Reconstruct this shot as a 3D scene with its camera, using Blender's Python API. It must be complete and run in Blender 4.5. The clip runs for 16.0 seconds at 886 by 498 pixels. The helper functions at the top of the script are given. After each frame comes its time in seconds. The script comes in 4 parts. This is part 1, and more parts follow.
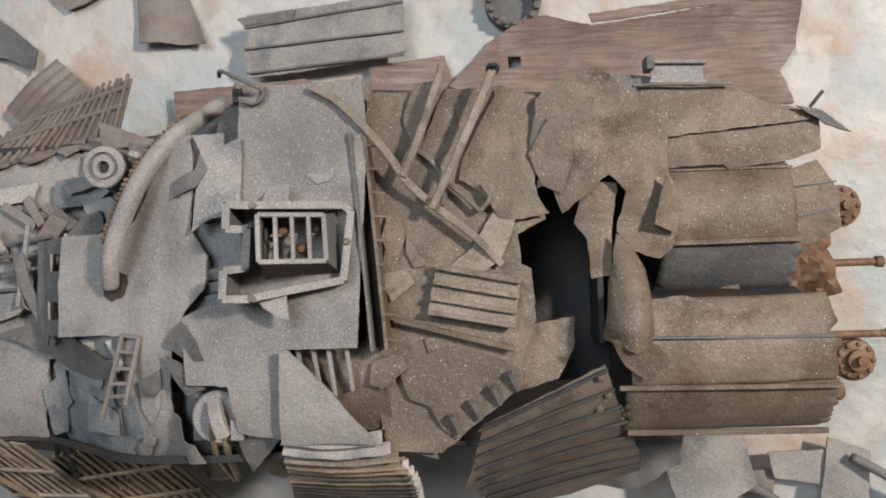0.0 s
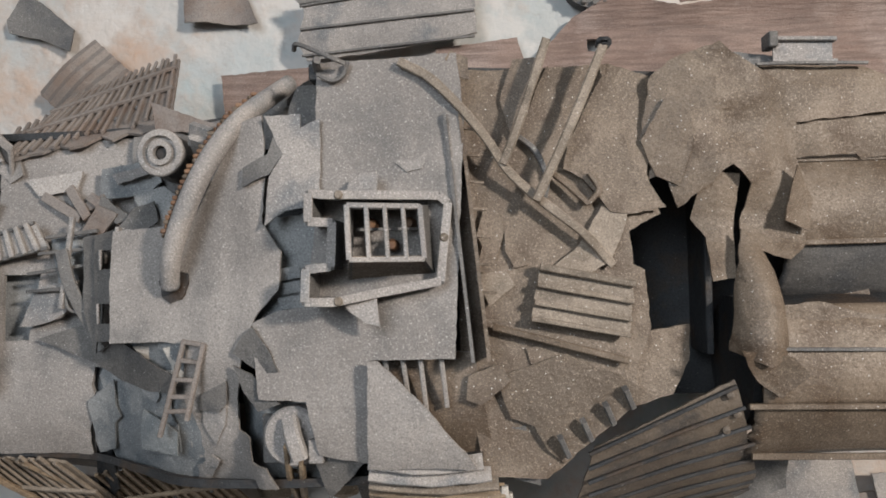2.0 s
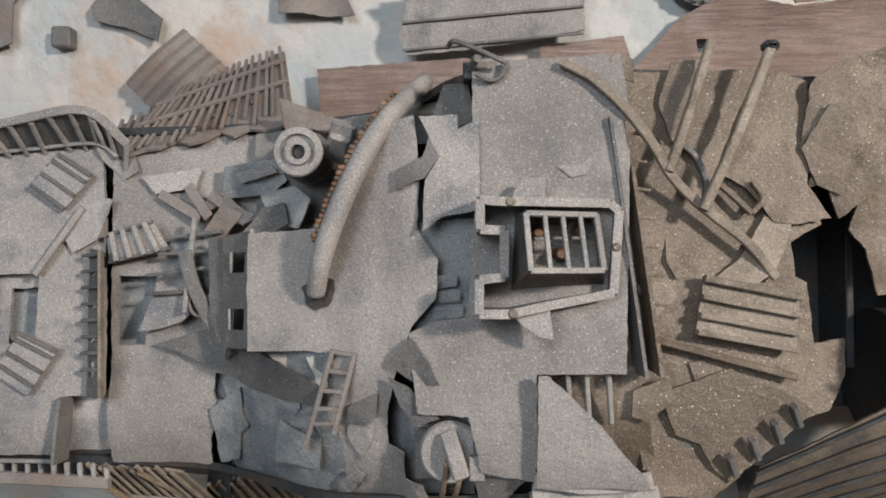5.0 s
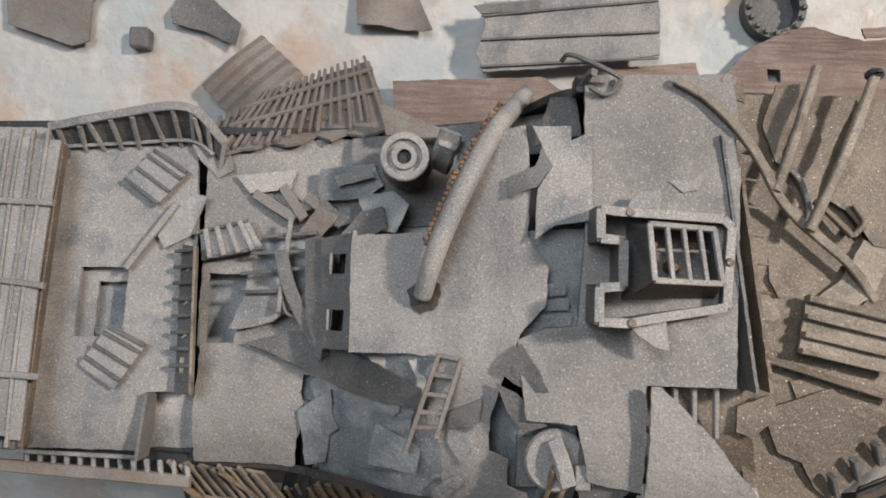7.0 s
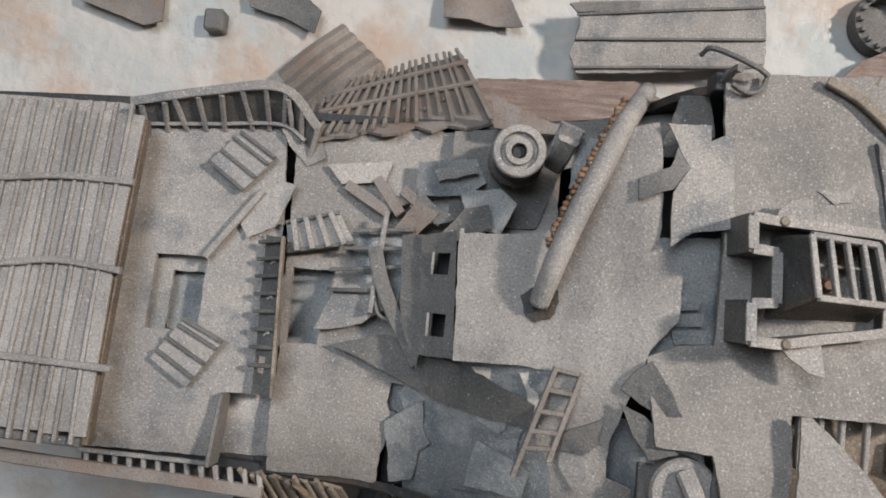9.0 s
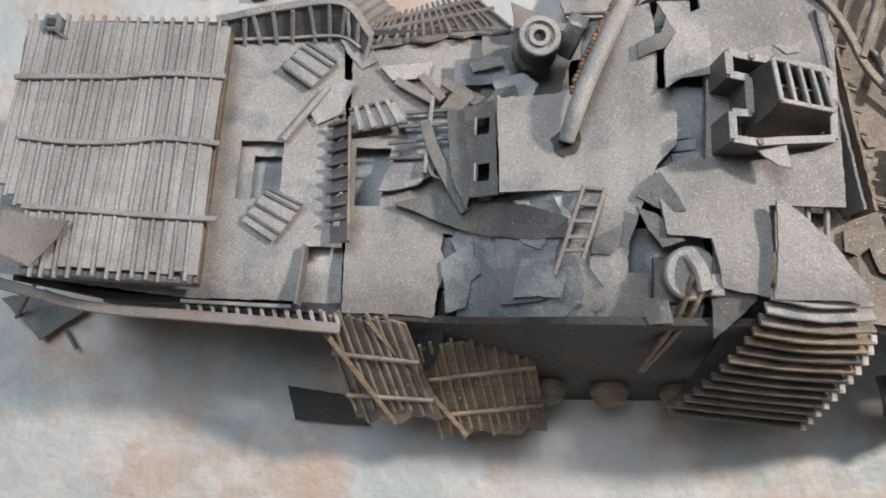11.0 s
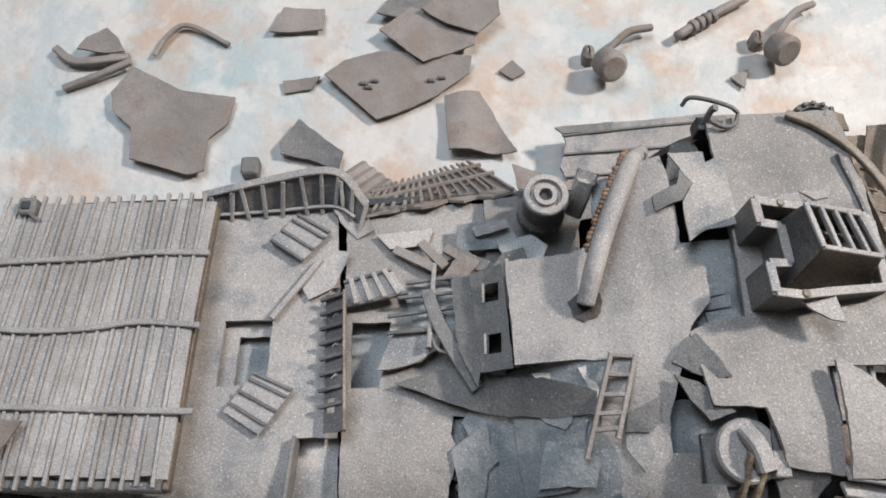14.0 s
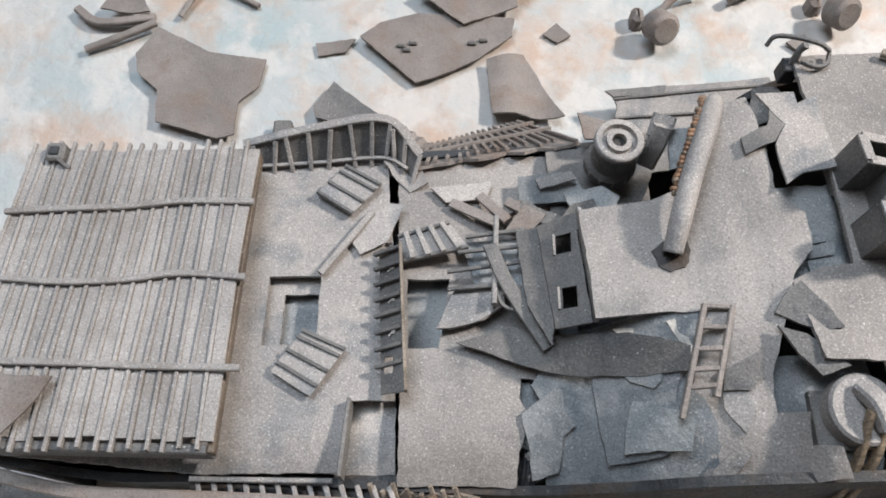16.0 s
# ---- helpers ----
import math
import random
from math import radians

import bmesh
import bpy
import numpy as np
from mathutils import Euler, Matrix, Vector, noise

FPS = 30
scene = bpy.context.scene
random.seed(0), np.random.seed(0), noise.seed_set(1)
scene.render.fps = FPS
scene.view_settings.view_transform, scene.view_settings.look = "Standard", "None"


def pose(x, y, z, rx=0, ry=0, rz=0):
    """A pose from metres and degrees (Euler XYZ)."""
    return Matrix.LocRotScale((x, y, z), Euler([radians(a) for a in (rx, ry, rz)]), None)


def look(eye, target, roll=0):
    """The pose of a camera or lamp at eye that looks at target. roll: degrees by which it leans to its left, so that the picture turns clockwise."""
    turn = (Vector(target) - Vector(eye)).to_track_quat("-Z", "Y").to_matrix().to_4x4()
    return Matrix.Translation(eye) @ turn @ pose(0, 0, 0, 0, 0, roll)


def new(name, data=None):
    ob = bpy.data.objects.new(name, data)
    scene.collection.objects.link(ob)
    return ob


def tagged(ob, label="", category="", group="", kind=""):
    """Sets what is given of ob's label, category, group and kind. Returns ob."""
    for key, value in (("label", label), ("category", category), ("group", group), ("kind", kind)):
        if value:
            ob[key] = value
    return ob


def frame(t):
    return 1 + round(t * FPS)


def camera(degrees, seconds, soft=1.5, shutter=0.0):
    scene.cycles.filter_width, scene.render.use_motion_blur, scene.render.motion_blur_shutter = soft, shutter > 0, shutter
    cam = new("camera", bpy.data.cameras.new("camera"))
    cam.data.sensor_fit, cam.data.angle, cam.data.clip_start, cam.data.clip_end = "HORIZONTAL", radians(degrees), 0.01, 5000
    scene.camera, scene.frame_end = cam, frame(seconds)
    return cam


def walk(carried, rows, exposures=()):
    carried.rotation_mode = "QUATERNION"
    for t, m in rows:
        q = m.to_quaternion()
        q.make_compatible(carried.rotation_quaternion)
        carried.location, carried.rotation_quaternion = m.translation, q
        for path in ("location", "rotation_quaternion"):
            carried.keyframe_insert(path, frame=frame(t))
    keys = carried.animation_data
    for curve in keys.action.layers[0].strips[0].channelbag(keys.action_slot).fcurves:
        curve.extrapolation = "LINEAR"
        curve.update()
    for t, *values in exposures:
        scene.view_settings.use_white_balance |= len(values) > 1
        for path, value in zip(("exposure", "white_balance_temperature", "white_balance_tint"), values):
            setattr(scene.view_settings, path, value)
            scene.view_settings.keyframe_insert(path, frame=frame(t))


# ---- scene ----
from mathutils import geometry

cam = camera(61.2, 16.0, soft=1.8)
PATH = [
    (0, 0.07807, -0.00465, 0.43101, 0.624, 2.591, -2.129),
    (0.5, 0.07552, 0.00291, 0.40962, 0.950, 2.686, -2.433),
    (1, 0.06682, 0.00071, 0.40163, 0.954, 2.767, -2.371),
    (1.5, 0.05226, -0.00771, 0.39699, 0.872, 2.643, -2.279),
    (2, 0.04112, -0.00487, 0.39749, 0.848, 2.840, -1.746),
    (2.5, 0.03688, 0.00305, 0.39750, 0.714, 3.129, -1.506),
    (3, 0.03269, 0.00318, 0.39786, 0.669, 3.169, -1.433),
    (3.5, 0.02420, 0.00893, 0.40087, 0.211, 3.274, -1.276),
    (3.7, 0.01673, 0.00623, 0.39886, 0.538, 3.183, -1.122),
    (4, 0.00270, 0.00710, 0.39790, -0.196, 2.135, -1.095),
    (4.5, -0.00930, 0.00420, 0.39240, 0.033, 1.985, -1.044),
    (5, -0.01770, 0.00220, 0.38890, 0.231, 1.797, -0.871),
    (5.5, -0.02590, -0.00100, 0.38710, 0.528, 1.733, -0.504),
    (5.8, -0.03780, -0.00550, 0.39071, 1.135, 0.393, 0.265),
    (6, -0.04184, -0.00731, 0.39619, 1.260, 0.474, 0.458),
    (6.5, -0.05027, -0.00517, 0.39623, 1.474, 0.647, 0.960),
    (7, -0.05829, -0.00498, 0.39169, 2.346, 0.830, 1.615),
    (7.5, -0.06695, -0.00434, 0.38912, 2.600, 1.034, 1.966),
    (8, -0.07770, -0.00247, 0.37294, 2.745, 1.140, 2.823),
    (8.5, -0.07910, -0.00276, 0.37341, 3.606, 0.952, 4.089),
    (9, -0.09328, -0.01151, 0.36963, 3.799, 1.278, 4.699),
    (9.5, -0.11297, -0.01179, 0.36485, 3.428, 1.558, 3.422),
    (9.7, -0.12167, -0.02721, 0.36905, 3.040, 0.958, 3.100),
    (10, -0.11860, -0.05390, 0.38120, 3.056, 0.717, 2.597),
    (10.5, -0.11980, -0.08460, 0.40110, 5.408, -0.568, 2.166),
    (11, -0.12030, -0.09910, 0.41850, 8.836, -1.239, 1.737),
    (11.5, -0.12050, -0.10360, 0.42970, 12.279, -1.475, 1.358),
    (11.8, -0.11448, -0.10546, 0.40896, 15.478, -0.627, 1.303),
    (12, -0.11491, -0.10222, 0.40651, 16.328, -0.747, 1.249),
    (12.5, -0.11712, -0.09870, 0.40356, 18.356, -0.779, 0.902),
    (13, -0.11614, -0.08871, 0.40087, 20.022, -0.551, 0.118),
    (13.5, -0.11686, -0.08695, 0.39253, 21.385, -0.398, -0.318),
    (14, -0.12131, -0.09203, 0.38614, 22.363, -0.375, -0.769),
    (14.5, -0.12668, -0.10185, 0.38036, 22.898, -0.327, -0.712),
    (15, -0.12429, -0.10003, 0.37702, 23.246, -0.391, -0.739),
    (15.5, -0.13318, -0.10066, 0.36262, 23.060, -0.331, -0.640),
    (16, -0.14415, -0.10234, 0.35601, 22.996, -0.443, -0.446),
]
EXPOSURES = [(0.0, -0.31, 6450, 12), (3.5, -0.36, 6450, 12), (6.0, -0.26, 6450, 12), (9.5, -0.24, 6450, 12), (12.0, 0.13, 6150, 12), (14.0, 0.09, 6180, 12), (16.0, 0.2, 6180, 12)]
walk(cam, [(t, pose(x, y, z, rx, ry, rz)) for t, x, y, z, rx, ry, rz in PATH], EXPOSURES)

# ---- light ----
world = bpy.data.worlds.new("room_light")
scene.world = world
world.use_nodes = True
world.node_tree.nodes["Background"].inputs["Color"].default_value = (0.80, 0.90, 1.0, 1)
world.node_tree.nodes["Background"].inputs["Strength"].default_value = 0.3


def area(name, place, target, size, power, colour):
    data = bpy.data.lights.new(name, "AREA")
    data.shape, data.size, data.energy, data.color = "DISK", size, power, colour
    ob = new(name, data)
    ob.matrix_world = look(place, target)
    return ob


area("room_lamp", (1.25, 0.5, 1.47), (0.0, 0.0, 0.1), 0.18, 49, (1.0, 0.91, 0.80))
area("overhead_fill", (-0.55, 0.6, 1.97), (0.0, 0.0, 0.1), 1.2, 31.5, (0.82, 0.92, 1.0))

# ---- materials ----


def ramp(nt, fac, stops):
    r = nt.nodes.new("ShaderNodeValToRGB")
    while len(r.color_ramp.elements) < len(stops):
        r.color_ramp.elements.new(0.5)
    for e, (p, c) in zip(r.color_ramp.elements, stops):
        e.position, e.color = p, (*c, 1) if len(c) == 3 else c
    nt.links.new(fac, r.inputs[0])
    return r.outputs[0]


def fleck(nt, pos, scale, detail=3.0, rough=0.6, stretch=None):
    n = nt.nodes.new("ShaderNodeTexNoise")
    n.inputs["Scale"].default_value, n.inputs["Detail"].default_value, n.inputs["Roughness"].default_value = scale, detail, rough
    if stretch:
        mp = nt.nodes.new("ShaderNodeMapping")
        mp.inputs["Scale"].default_value = stretch
        nt.links.new(pos, mp.inputs[0])
        pos = mp.outputs[0]
    nt.links.new(pos, n.inputs["Vector"])
    return n.outputs[0]


def mix(nt, fac, a, b, mode="MIX"):
    m = nt.nodes.new("ShaderNodeMix")
    m.data_type, m.blend_type = "RGBA", mode
    if isinstance(fac, float):
        m.inputs[0].default_value = fac
    else:
        nt.links.new(fac, m.inputs[0])
    for sock, v in ((m.inputs[6], a), (m.inputs[7], b)):
        if isinstance(v, tuple):
            sock.default_value = (*v, 1)
        else:
            nt.links.new(v, sock)
    return m.outputs[2]


def paint(name, pale, dark, stain, speck=0.5, rough=0.6, bump=0.28, patch=28.0, grain=None, stain_at=(0.5, 0.66)):
    """Sprayed model paint: two tones in soft patches, stains, a fine sandy speckle, and pale dots for specks and
    glints.
    """
    m = bpy.data.materials.new(name)
    m.use_nodes = True
    nt = m.node_tree
    p = nt.nodes["Principled BSDF"]
    pos = nt.nodes.new("ShaderNodeNewGeometry").outputs["Position"]
    rnd = nt.nodes.new("ShaderNodeObjectInfo").outputs["Random"]
    col = ramp(nt, fleck(nt, pos, patch, 3, 0.55), [(0.38, dark), (0.62, pale)])
    col = mix(nt, ramp(nt, fleck(nt, pos, patch * 1.7, 4, 0.6), [(stain_at[0], (0, 0, 0)), (stain_at[1], (1, 1, 1))]), col, stain)
    tone = ramp(nt, rnd, [(0.0, (0.82, 0.82, 0.82)), (1.0, (1.1, 1.1, 1.1))])
    col = mix(nt, 1.0, col, tone, "MULTIPLY")
    if grain:
        col = mix(nt, ramp(nt, fleck(nt, pos, 160, 4, 0.6, grain), [(0.42, (0, 0, 0)), (0.62, (0.65, 0.65, 0.65))]), col, tuple(0.55 * v for v in dark))
    sand = fleck(nt, pos, 1550, 3, 0.7)
    col = mix(nt, ramp(nt, sand, [(0.36, (0.5, 0.5, 0.5)), (0.47, (0, 0, 0))]), col, tuple(0.45 * v for v in dark))
    light = ramp(nt, sand, [(0.56, (0, 0, 0)), (0.70, (speck, speck, speck))])
    col = mix(nt, light, col, tuple(min(0.8, 2.0 * v + 0.06) for v in pale))
    v = nt.nodes.new("ShaderNodeTexVoronoi")
    v.inputs["Scale"].default_value = 330
    nt.links.new(pos, v.inputs["Vector"])
    col = mix(nt, ramp(nt, v.outputs["Distance"], [(0.06, (min(1.0, 1.4 * speck),) * 3), (0.09, (0, 0, 0))]), col, (0.7, 0.68, 0.64))
    nt.links.new(col, p.inputs["Base Color"])
    nt.links.new(ramp(nt, sand, [(0.3, (rough + 0.2,) * 3), (0.7, (rough - 0.14,) * 3)]), p.inputs["Roughness"])
    b = nt.nodes.new("ShaderNodeBump")
    b.inputs["Strength"].default_value, b.inputs["Distance"].default_value = bump, 0.0005
    nt.links.new(sand, b.inputs["Height"])
    b2 = nt.nodes.new("ShaderNodeBump")
    b2.inputs["Strength"].default_value, b2.inputs["Distance"].default_value = 0.5, 0.0015
    nt.links.new(fleck(nt, pos, 190, 4, 0.6, grain), b2.inputs["Height"])
    nt.links.new(b.outputs[0], b2.inputs["Normal"])
    nt.links.new(b2.outputs[0], p.inputs["Normal"])
    return m


GREY = paint("sprayed_grey_paint", (0.345, 0.318, 0.296), (0.25, 0.233, 0.222), (0.175, 0.18, 0.186))
DECK = paint("sprayed_deck_paint", (0.315, 0.29, 0.27), (0.235, 0.215, 0.20), (0.165, 0.158, 0.152), speck=0.45, stain_at=(0.5, 0.72), patch=20)
BROWN = paint("brown_sprayed_paint", (0.185, 0.142, 0.104), (0.105, 0.078, 0.055), (0.09, 0.06, 0.038), speck=0.5, rough=0.52)
DARK = paint("dark_grey_paint_and_shade", (0.165, 0.156, 0.147), (0.112, 0.107, 0.102), (0.09, 0.09, 0.092), speck=0.4)
PALE_BLUE = paint("pale_bluish_paint", (0.33, 0.34, 0.335), (0.23, 0.245, 0.25), (0.16, 0.18, 0.19), speck=0.35, patch=34)
BLUE = paint("bluish_grey_paint", (0.27, 0.275, 0.273), (0.17, 0.18, 0.187), (0.12, 0.135, 0.147), speck=0.35, patch=34)
HULL_AND_SHADE = paint("black_hull_and_shade_paint", (0.03, 0.032, 0.035), (0.015, 0.016, 0.018), (0.05, 0.032, 0.02), speck=0.12)
RUST = paint("rust_paint", (0.22, 0.12, 0.065), (0.11, 0.055, 0.03), (0.25, 0.15, 0.09), speck=0.15, patch=90)
WOOD = paint("greyed_plank_paint", (0.31, 0.29, 0.274), (0.24, 0.224, 0.212), (0.215, 0.195, 0.178), speck=0.45)
TAN = paint("tan_paint_and_warm_light", (0.34, 0.255, 0.17), (0.20, 0.145, 0.095), (0.12, 0.09, 0.06), speck=0.3, grain=(0.35, 4, 1))
SLAB = paint("red_brown_plate_paint", (0.28, 0.20, 0.165), (0.20, 0.135, 0.11), (0.30, 0.23, 0.20), speck=0.15, grain=(0.25, 3.0, 1), patch=20)
MUD = paint("brown_grey_scrap_paint", (0.235, 0.205, 0.185), (0.165, 0.143, 0.13), (0.19, 0.145, 0.12), speck=0.15)
STICK = paint("brown_grey_stick_paint", (0.27, 0.225, 0.18), (0.19, 0.155, 0.12), (0.13, 0.105, 0.08), speck=0.4, patch=60)
UMBER_SHADE = paint("umber_paint_with_shade", (0.12, 0.095, 0.072), (0.075, 0.06, 0.048), (0.05, 0.045, 0.042), speck=0.3)
PALE = paint("bare_pale_plastic", (0.52, 0.49, 0.45), (0.40, 0.37, 0.33), (0.30, 0.26, 0.22), speck=0.2)


def ground_material():
    m = bpy.data.materials.new("painted_diorama_ground")
    m.use_nodes = True
    nt = m.node_tree
    p = nt.nodes["Principled BSDF"]
    pos = nt.nodes.new("ShaderNodeNewGeometry").outputs["Position"]
    col = ramp(nt, fleck(nt, pos, 9, 5, 0.62), [(0.40, (0.45, 0.425, 0.40)), (0.52, (0.385, 0.40, 0.395)), (0.68, (0.31, 0.365, 0.37))])
    rust = ramp(nt, fleck(nt, pos, 15, 6, 0.68), [(0.47, (0, 0, 0)), (0.58, (0.5, 0.5, 0.5)), (0.70, (0.85, 0.85, 0.85))])
    col = mix(nt, rust, col, (0.42, 0.27, 0.18))
    pale = ramp(nt, fleck(nt, pos, 26, 5, 0.6), [(0.50, (0, 0, 0)), (0.60, (0.7, 0.7, 0.7))])
    col = mix(nt, pale, col, (0.51, 0.487, 0.46))
    dirt = ramp(nt, fleck(nt, pos, 70, 6, 0.7), [(0.58, (0, 0, 0)), (0.75, (0.5, 0.5, 0.5))])
    col = mix(nt, dirt, col, (0.25, 0.2, 0.165))
    nt.links.new(col, p.inputs["Base Color"])
    nt.links.new(ramp(nt, fleck(nt, pos, 40, 3), [(0.3, (0.38,) * 3), (0.7, (0.65,) * 3)]), p.inputs["Roughness"])
    b = nt.nodes.new("ShaderNodeBump")
    b.inputs["Strength"].default_value, b.inputs["Distance"].default_value = 0.6, 0.004
    nt.links.new(fleck(nt, pos, 60, 7, 0.6), b.inputs["Height"])
    nt.links.new(b.outputs[0], p.inputs["Normal"])
    return m


GROUND = ground_material()
WALL = paint("unseen_bounce_wall", (0.30, 0.29, 0.28), (0.27, 0.265, 0.26), (0.28, 0.27, 0.26), speck=0.0, patch=2.0)

# ---- shape helpers: lengths below are in millimetres ----
MM = 0.001


def ease(a, b, v):
    u = min(1.0, max(0.0, (v - a) / (b - a)))
    return u * u * (3 - 2 * u)


def upper(x, y):
    """Height of the upper deck: it sags aft and is cambered towards its front edge."""
    z = 144.5 + 0.05 * x - 0.15 * y - 4 * ease(-34, -50, x) - 3 * ease(-50, -62, x)
    if x < -60:
        z -= 0.15 * (-60 - x)
    z -= 9 * ease(-30, -58, y) * ease(-34, -46, x)
    if y < -50:
        z -= 0.012 * (-50 - y) ** 2
    return z


def lower(x, y):
    return 130.5 - 0.13 * (x - 50) - 0.13 * y


def aft(x, y):
    """Height of the poop and middle decks: heeled, and cambered at the front."""
    return 98.5 - 0.13 * y - (0.015 * (-55 - y) ** 2 if y < -55 else 0.0)


def side(x, y):
    """The sunken side between the middle deck and the upper deck."""
    u = ease(-118, -62, x)
    return aft(x, y) * (1 - u) + upper(max(x, -62), y) * u


def torn(x, y):
    """Height of the torn plating between the lower deck and the barrels."""
    z = 117.5 + 19 * ease(12, -38, y) - 0.12 * max(0.0, x - 130)
    return z + 3.0 * math.sin((x - 104) / 56 * math.pi) * ease(-5, 30, y)


def flat(x, y):
    return 0.0


def mesh_object(name, verts, faces, material, parent=None, label="", smooth=False):
    """One mesh object from millimetre points, with its origin at its middle."""
    pts = [Vector(v) * MM for v in verts]
    lo = Vector([min(p[i] for p in pts) for i in range(3)])
    hi = Vector([max(p[i] for p in pts) for i in range(3)])
    mid = (lo + hi) / 2
    mid.z = lo.z
    bm = bmesh.new()
    vs = [bm.verts.new(p - mid) for p in pts]
    for f in faces:
        if len(set(f)) > 2:
            try:
                bm.faces.new([vs[i] for i in f])
            except ValueError:
                pass
    bmesh.ops.recalc_face_normals(bm, faces=bm.faces)
    me = bpy.data.meshes.new(name)
    bm.to_mesh(me)
    bm.free()
    me.materials.append(material)
    if smooth:
        me.polygons.foreach_set("use_smooth", [True] * len(me.polygons))
    ob = new(name, me)
    if parent:
        ob.parent = parent
        base = Vector(parent.get("base", (0, 0, 0)))
        ob.location = mid - base
    else:
        ob.location = mid
    ob["base"] = [*mid]
    if label:
        ob["label"] = label
    return ob


def thing(name, base, label, category, group="", kind=""):
    ob = new(name)
    ob.empty_display_size = 0.01
    ob.location = Vector(base) * MM
    ob["base"] = [*(Vector(base) * MM)]
    return tagged(ob, label, category, group, kind)


def rough_outline(outline, step, jag, seed):
    out = []
    rng = random.Random(seed)
    for (x0, y0), (x1, y1) in zip(outline, outline[1:] + outline[:1]):
        d = math.hypot(x1 - x0, y1 - y0)
        n = max(1, int(d / step))
        for i in range(n):
            u = i / n
            j = jag * rng.uniform(-1, 1) if i else 0.0
            out.append((x0 + (x1 - x0) * u - (y1 - y0) / d * j, y0 + (y1 - y0) * u + (x1 - x0) / d * j))
    return out


def inside(x, y, loop):
    hit = False
    for (x0, y0), (x1, y1) in zip(loop, loop[1:] + loop[:1]):
        if (y0 > y) != (y1 > y) and x < (x1 - x0) * (y - y0) / (y1 - y0) + x0:
            hit = not hit
    return hit


def sheet(name, outline, surface=flat, lift=0.0, slope=(0, 0), thick=1.0, material=None, parent=None, label="", category="",
          holes=(), cell=5.0, jag=0.28, warp=0.45, curl=0.0, group="", profile=None, kind="", smooth=True):
    """A torn plate: its outline in plan, following a surface, with thickness, a slight warp and a curl up towards its rim."""
    material = material or GREY
    seed = sum(int(abs(a * 7 + b * 13)) for a, b in outline) + len(name)
    step = min(cell, 2.6)
    loops = [rough_outline(outline, step, jag, seed)] + [rough_outline(list(h), step, jag, seed + 1) for h in holes]
    pts, edges = [], []
    for loop in loops:
        k = len(pts)
        pts += loop
        edges += [(k + i, k + (i + 1) % len(loop)) for i in range(len(loop))]
    xs, ys = [p[0] for p in outline], [p[1] for p in outline]
    cx, cy = sum(xs) / len(xs), sum(ys) / len(ys)
    span = max(max(xs) - min(xs), max(ys) - min(ys))
    gx = min(xs) + cell / 2
    while gx < max(xs):
        gy = min(ys) + cell / 2
        while gy < max(ys):
            if inside(gx, gy, loops[0]) and not any(inside(gx, gy, h) for h in loops[1:]):
                pts.append((gx, gy))
            gy += cell
        gx += cell
    v2, _, f2, *_ = geometry.delaunay_2d_cdt([Vector(p) for p in pts], edges, [], 0, 1e-4)
    mids = [sum((v2[i] for i in f), Vector((0, 0))) / len(f) for f in f2]
    f2 = [f for f, c in zip(f2, mids) if inside(c.x, c.y, loops[0]) and not any(inside(c.x, c.y, h) for h in loops[1:])]

    def height(x, y):
        z = surface(x, y) + lift + slope[0] * (x - cx) + slope[1] * (y - cy)
        z += warp * noise.noise(Vector((x * 0.06, y * 0.06, seed * 0.37))) * 2
        if curl:
            z += curl * (math.hypot(x - cx, y - cy) / (span / 2)) ** 2
        return z + (profile(x, y) if profile else 0.0)

    top = [(v.x, v.y, height(v.x, v.y)) for v in v2]
    n = len(top)
    verts = top + [(x, y, z - thick) for x, y, z in top]
    faces = [tuple(f) for f in f2] + [tuple(n + i for i in reversed(f)) for f in f2]
    count = {}
    for f in f2:
        for a, b in zip(f, f[1:] + f[:1]):
            count[(a, b)] = True
    faces += [(b, a, n + a, n + b) for a, b in count if (b, a) not in count]
    ob = mesh_object(name, verts, faces, material, parent, label, smooth=False)
    if smooth:
        ob.data.polygons.foreach_set("use_smooth", [True] * len(ob.data.polygons))
        ob.data.set_sharp_from_angle(angle=radians(40))
    if category or group or kind:
        tagged(ob, category=category, group=group, kind=kind)
    return ob


def spline(points, n=6):
    """A smooth line through the points."""
    p = [Vector(q) for q in points]
    if len(p) < 3:
        return [p[0].lerp(p[-1], i / n) for i in range(n + 1)]
    p = [p[0] * 2 - p[1]] + p + [p[-1] * 2 - p[-2]]
    out = []
    for a, b, c, d in zip(p, p[1:], p[2:], p[3:]):
        for i in range(n):
            u = i / n
            out.append(0.5 * (2 * b + (c - a) * u + (2 * a - 5 * b + 4 * c - d) * u * u + (3 * b - a - 3 * c + d) * u ** 3))
    return out + [p[-2]]


def sweep(name, points, section, material, parent=None, label="", up=(0, 0, 1), taper=None, smooth=False, n=6, knobbly=0.0):
    """A section (points across and up) drawn along a smooth line."""
    line = spline(points, n)
    verts, faces, k = [], [], len(section)
    rng = random.Random(len(name) + int(abs(points[0][0]) * 10))
    for i, q in enumerate(line):
        way = (line[min(i + 1, len(line) - 1)] - line[max(i - 1, 0)]).normalized()
        side = way.cross(Vector(up))
        side = side.normalized() if side.length > 1e-4 else Vector((1, 0, 0))
        over = side.cross(way)
        s = taper(i / (len(line) - 1)) if taper else 1.0
        s *= 1 + knobbly * rng.uniform(-1, 1)
        verts += [q + side * a * s + over * b * s for a, b in section]
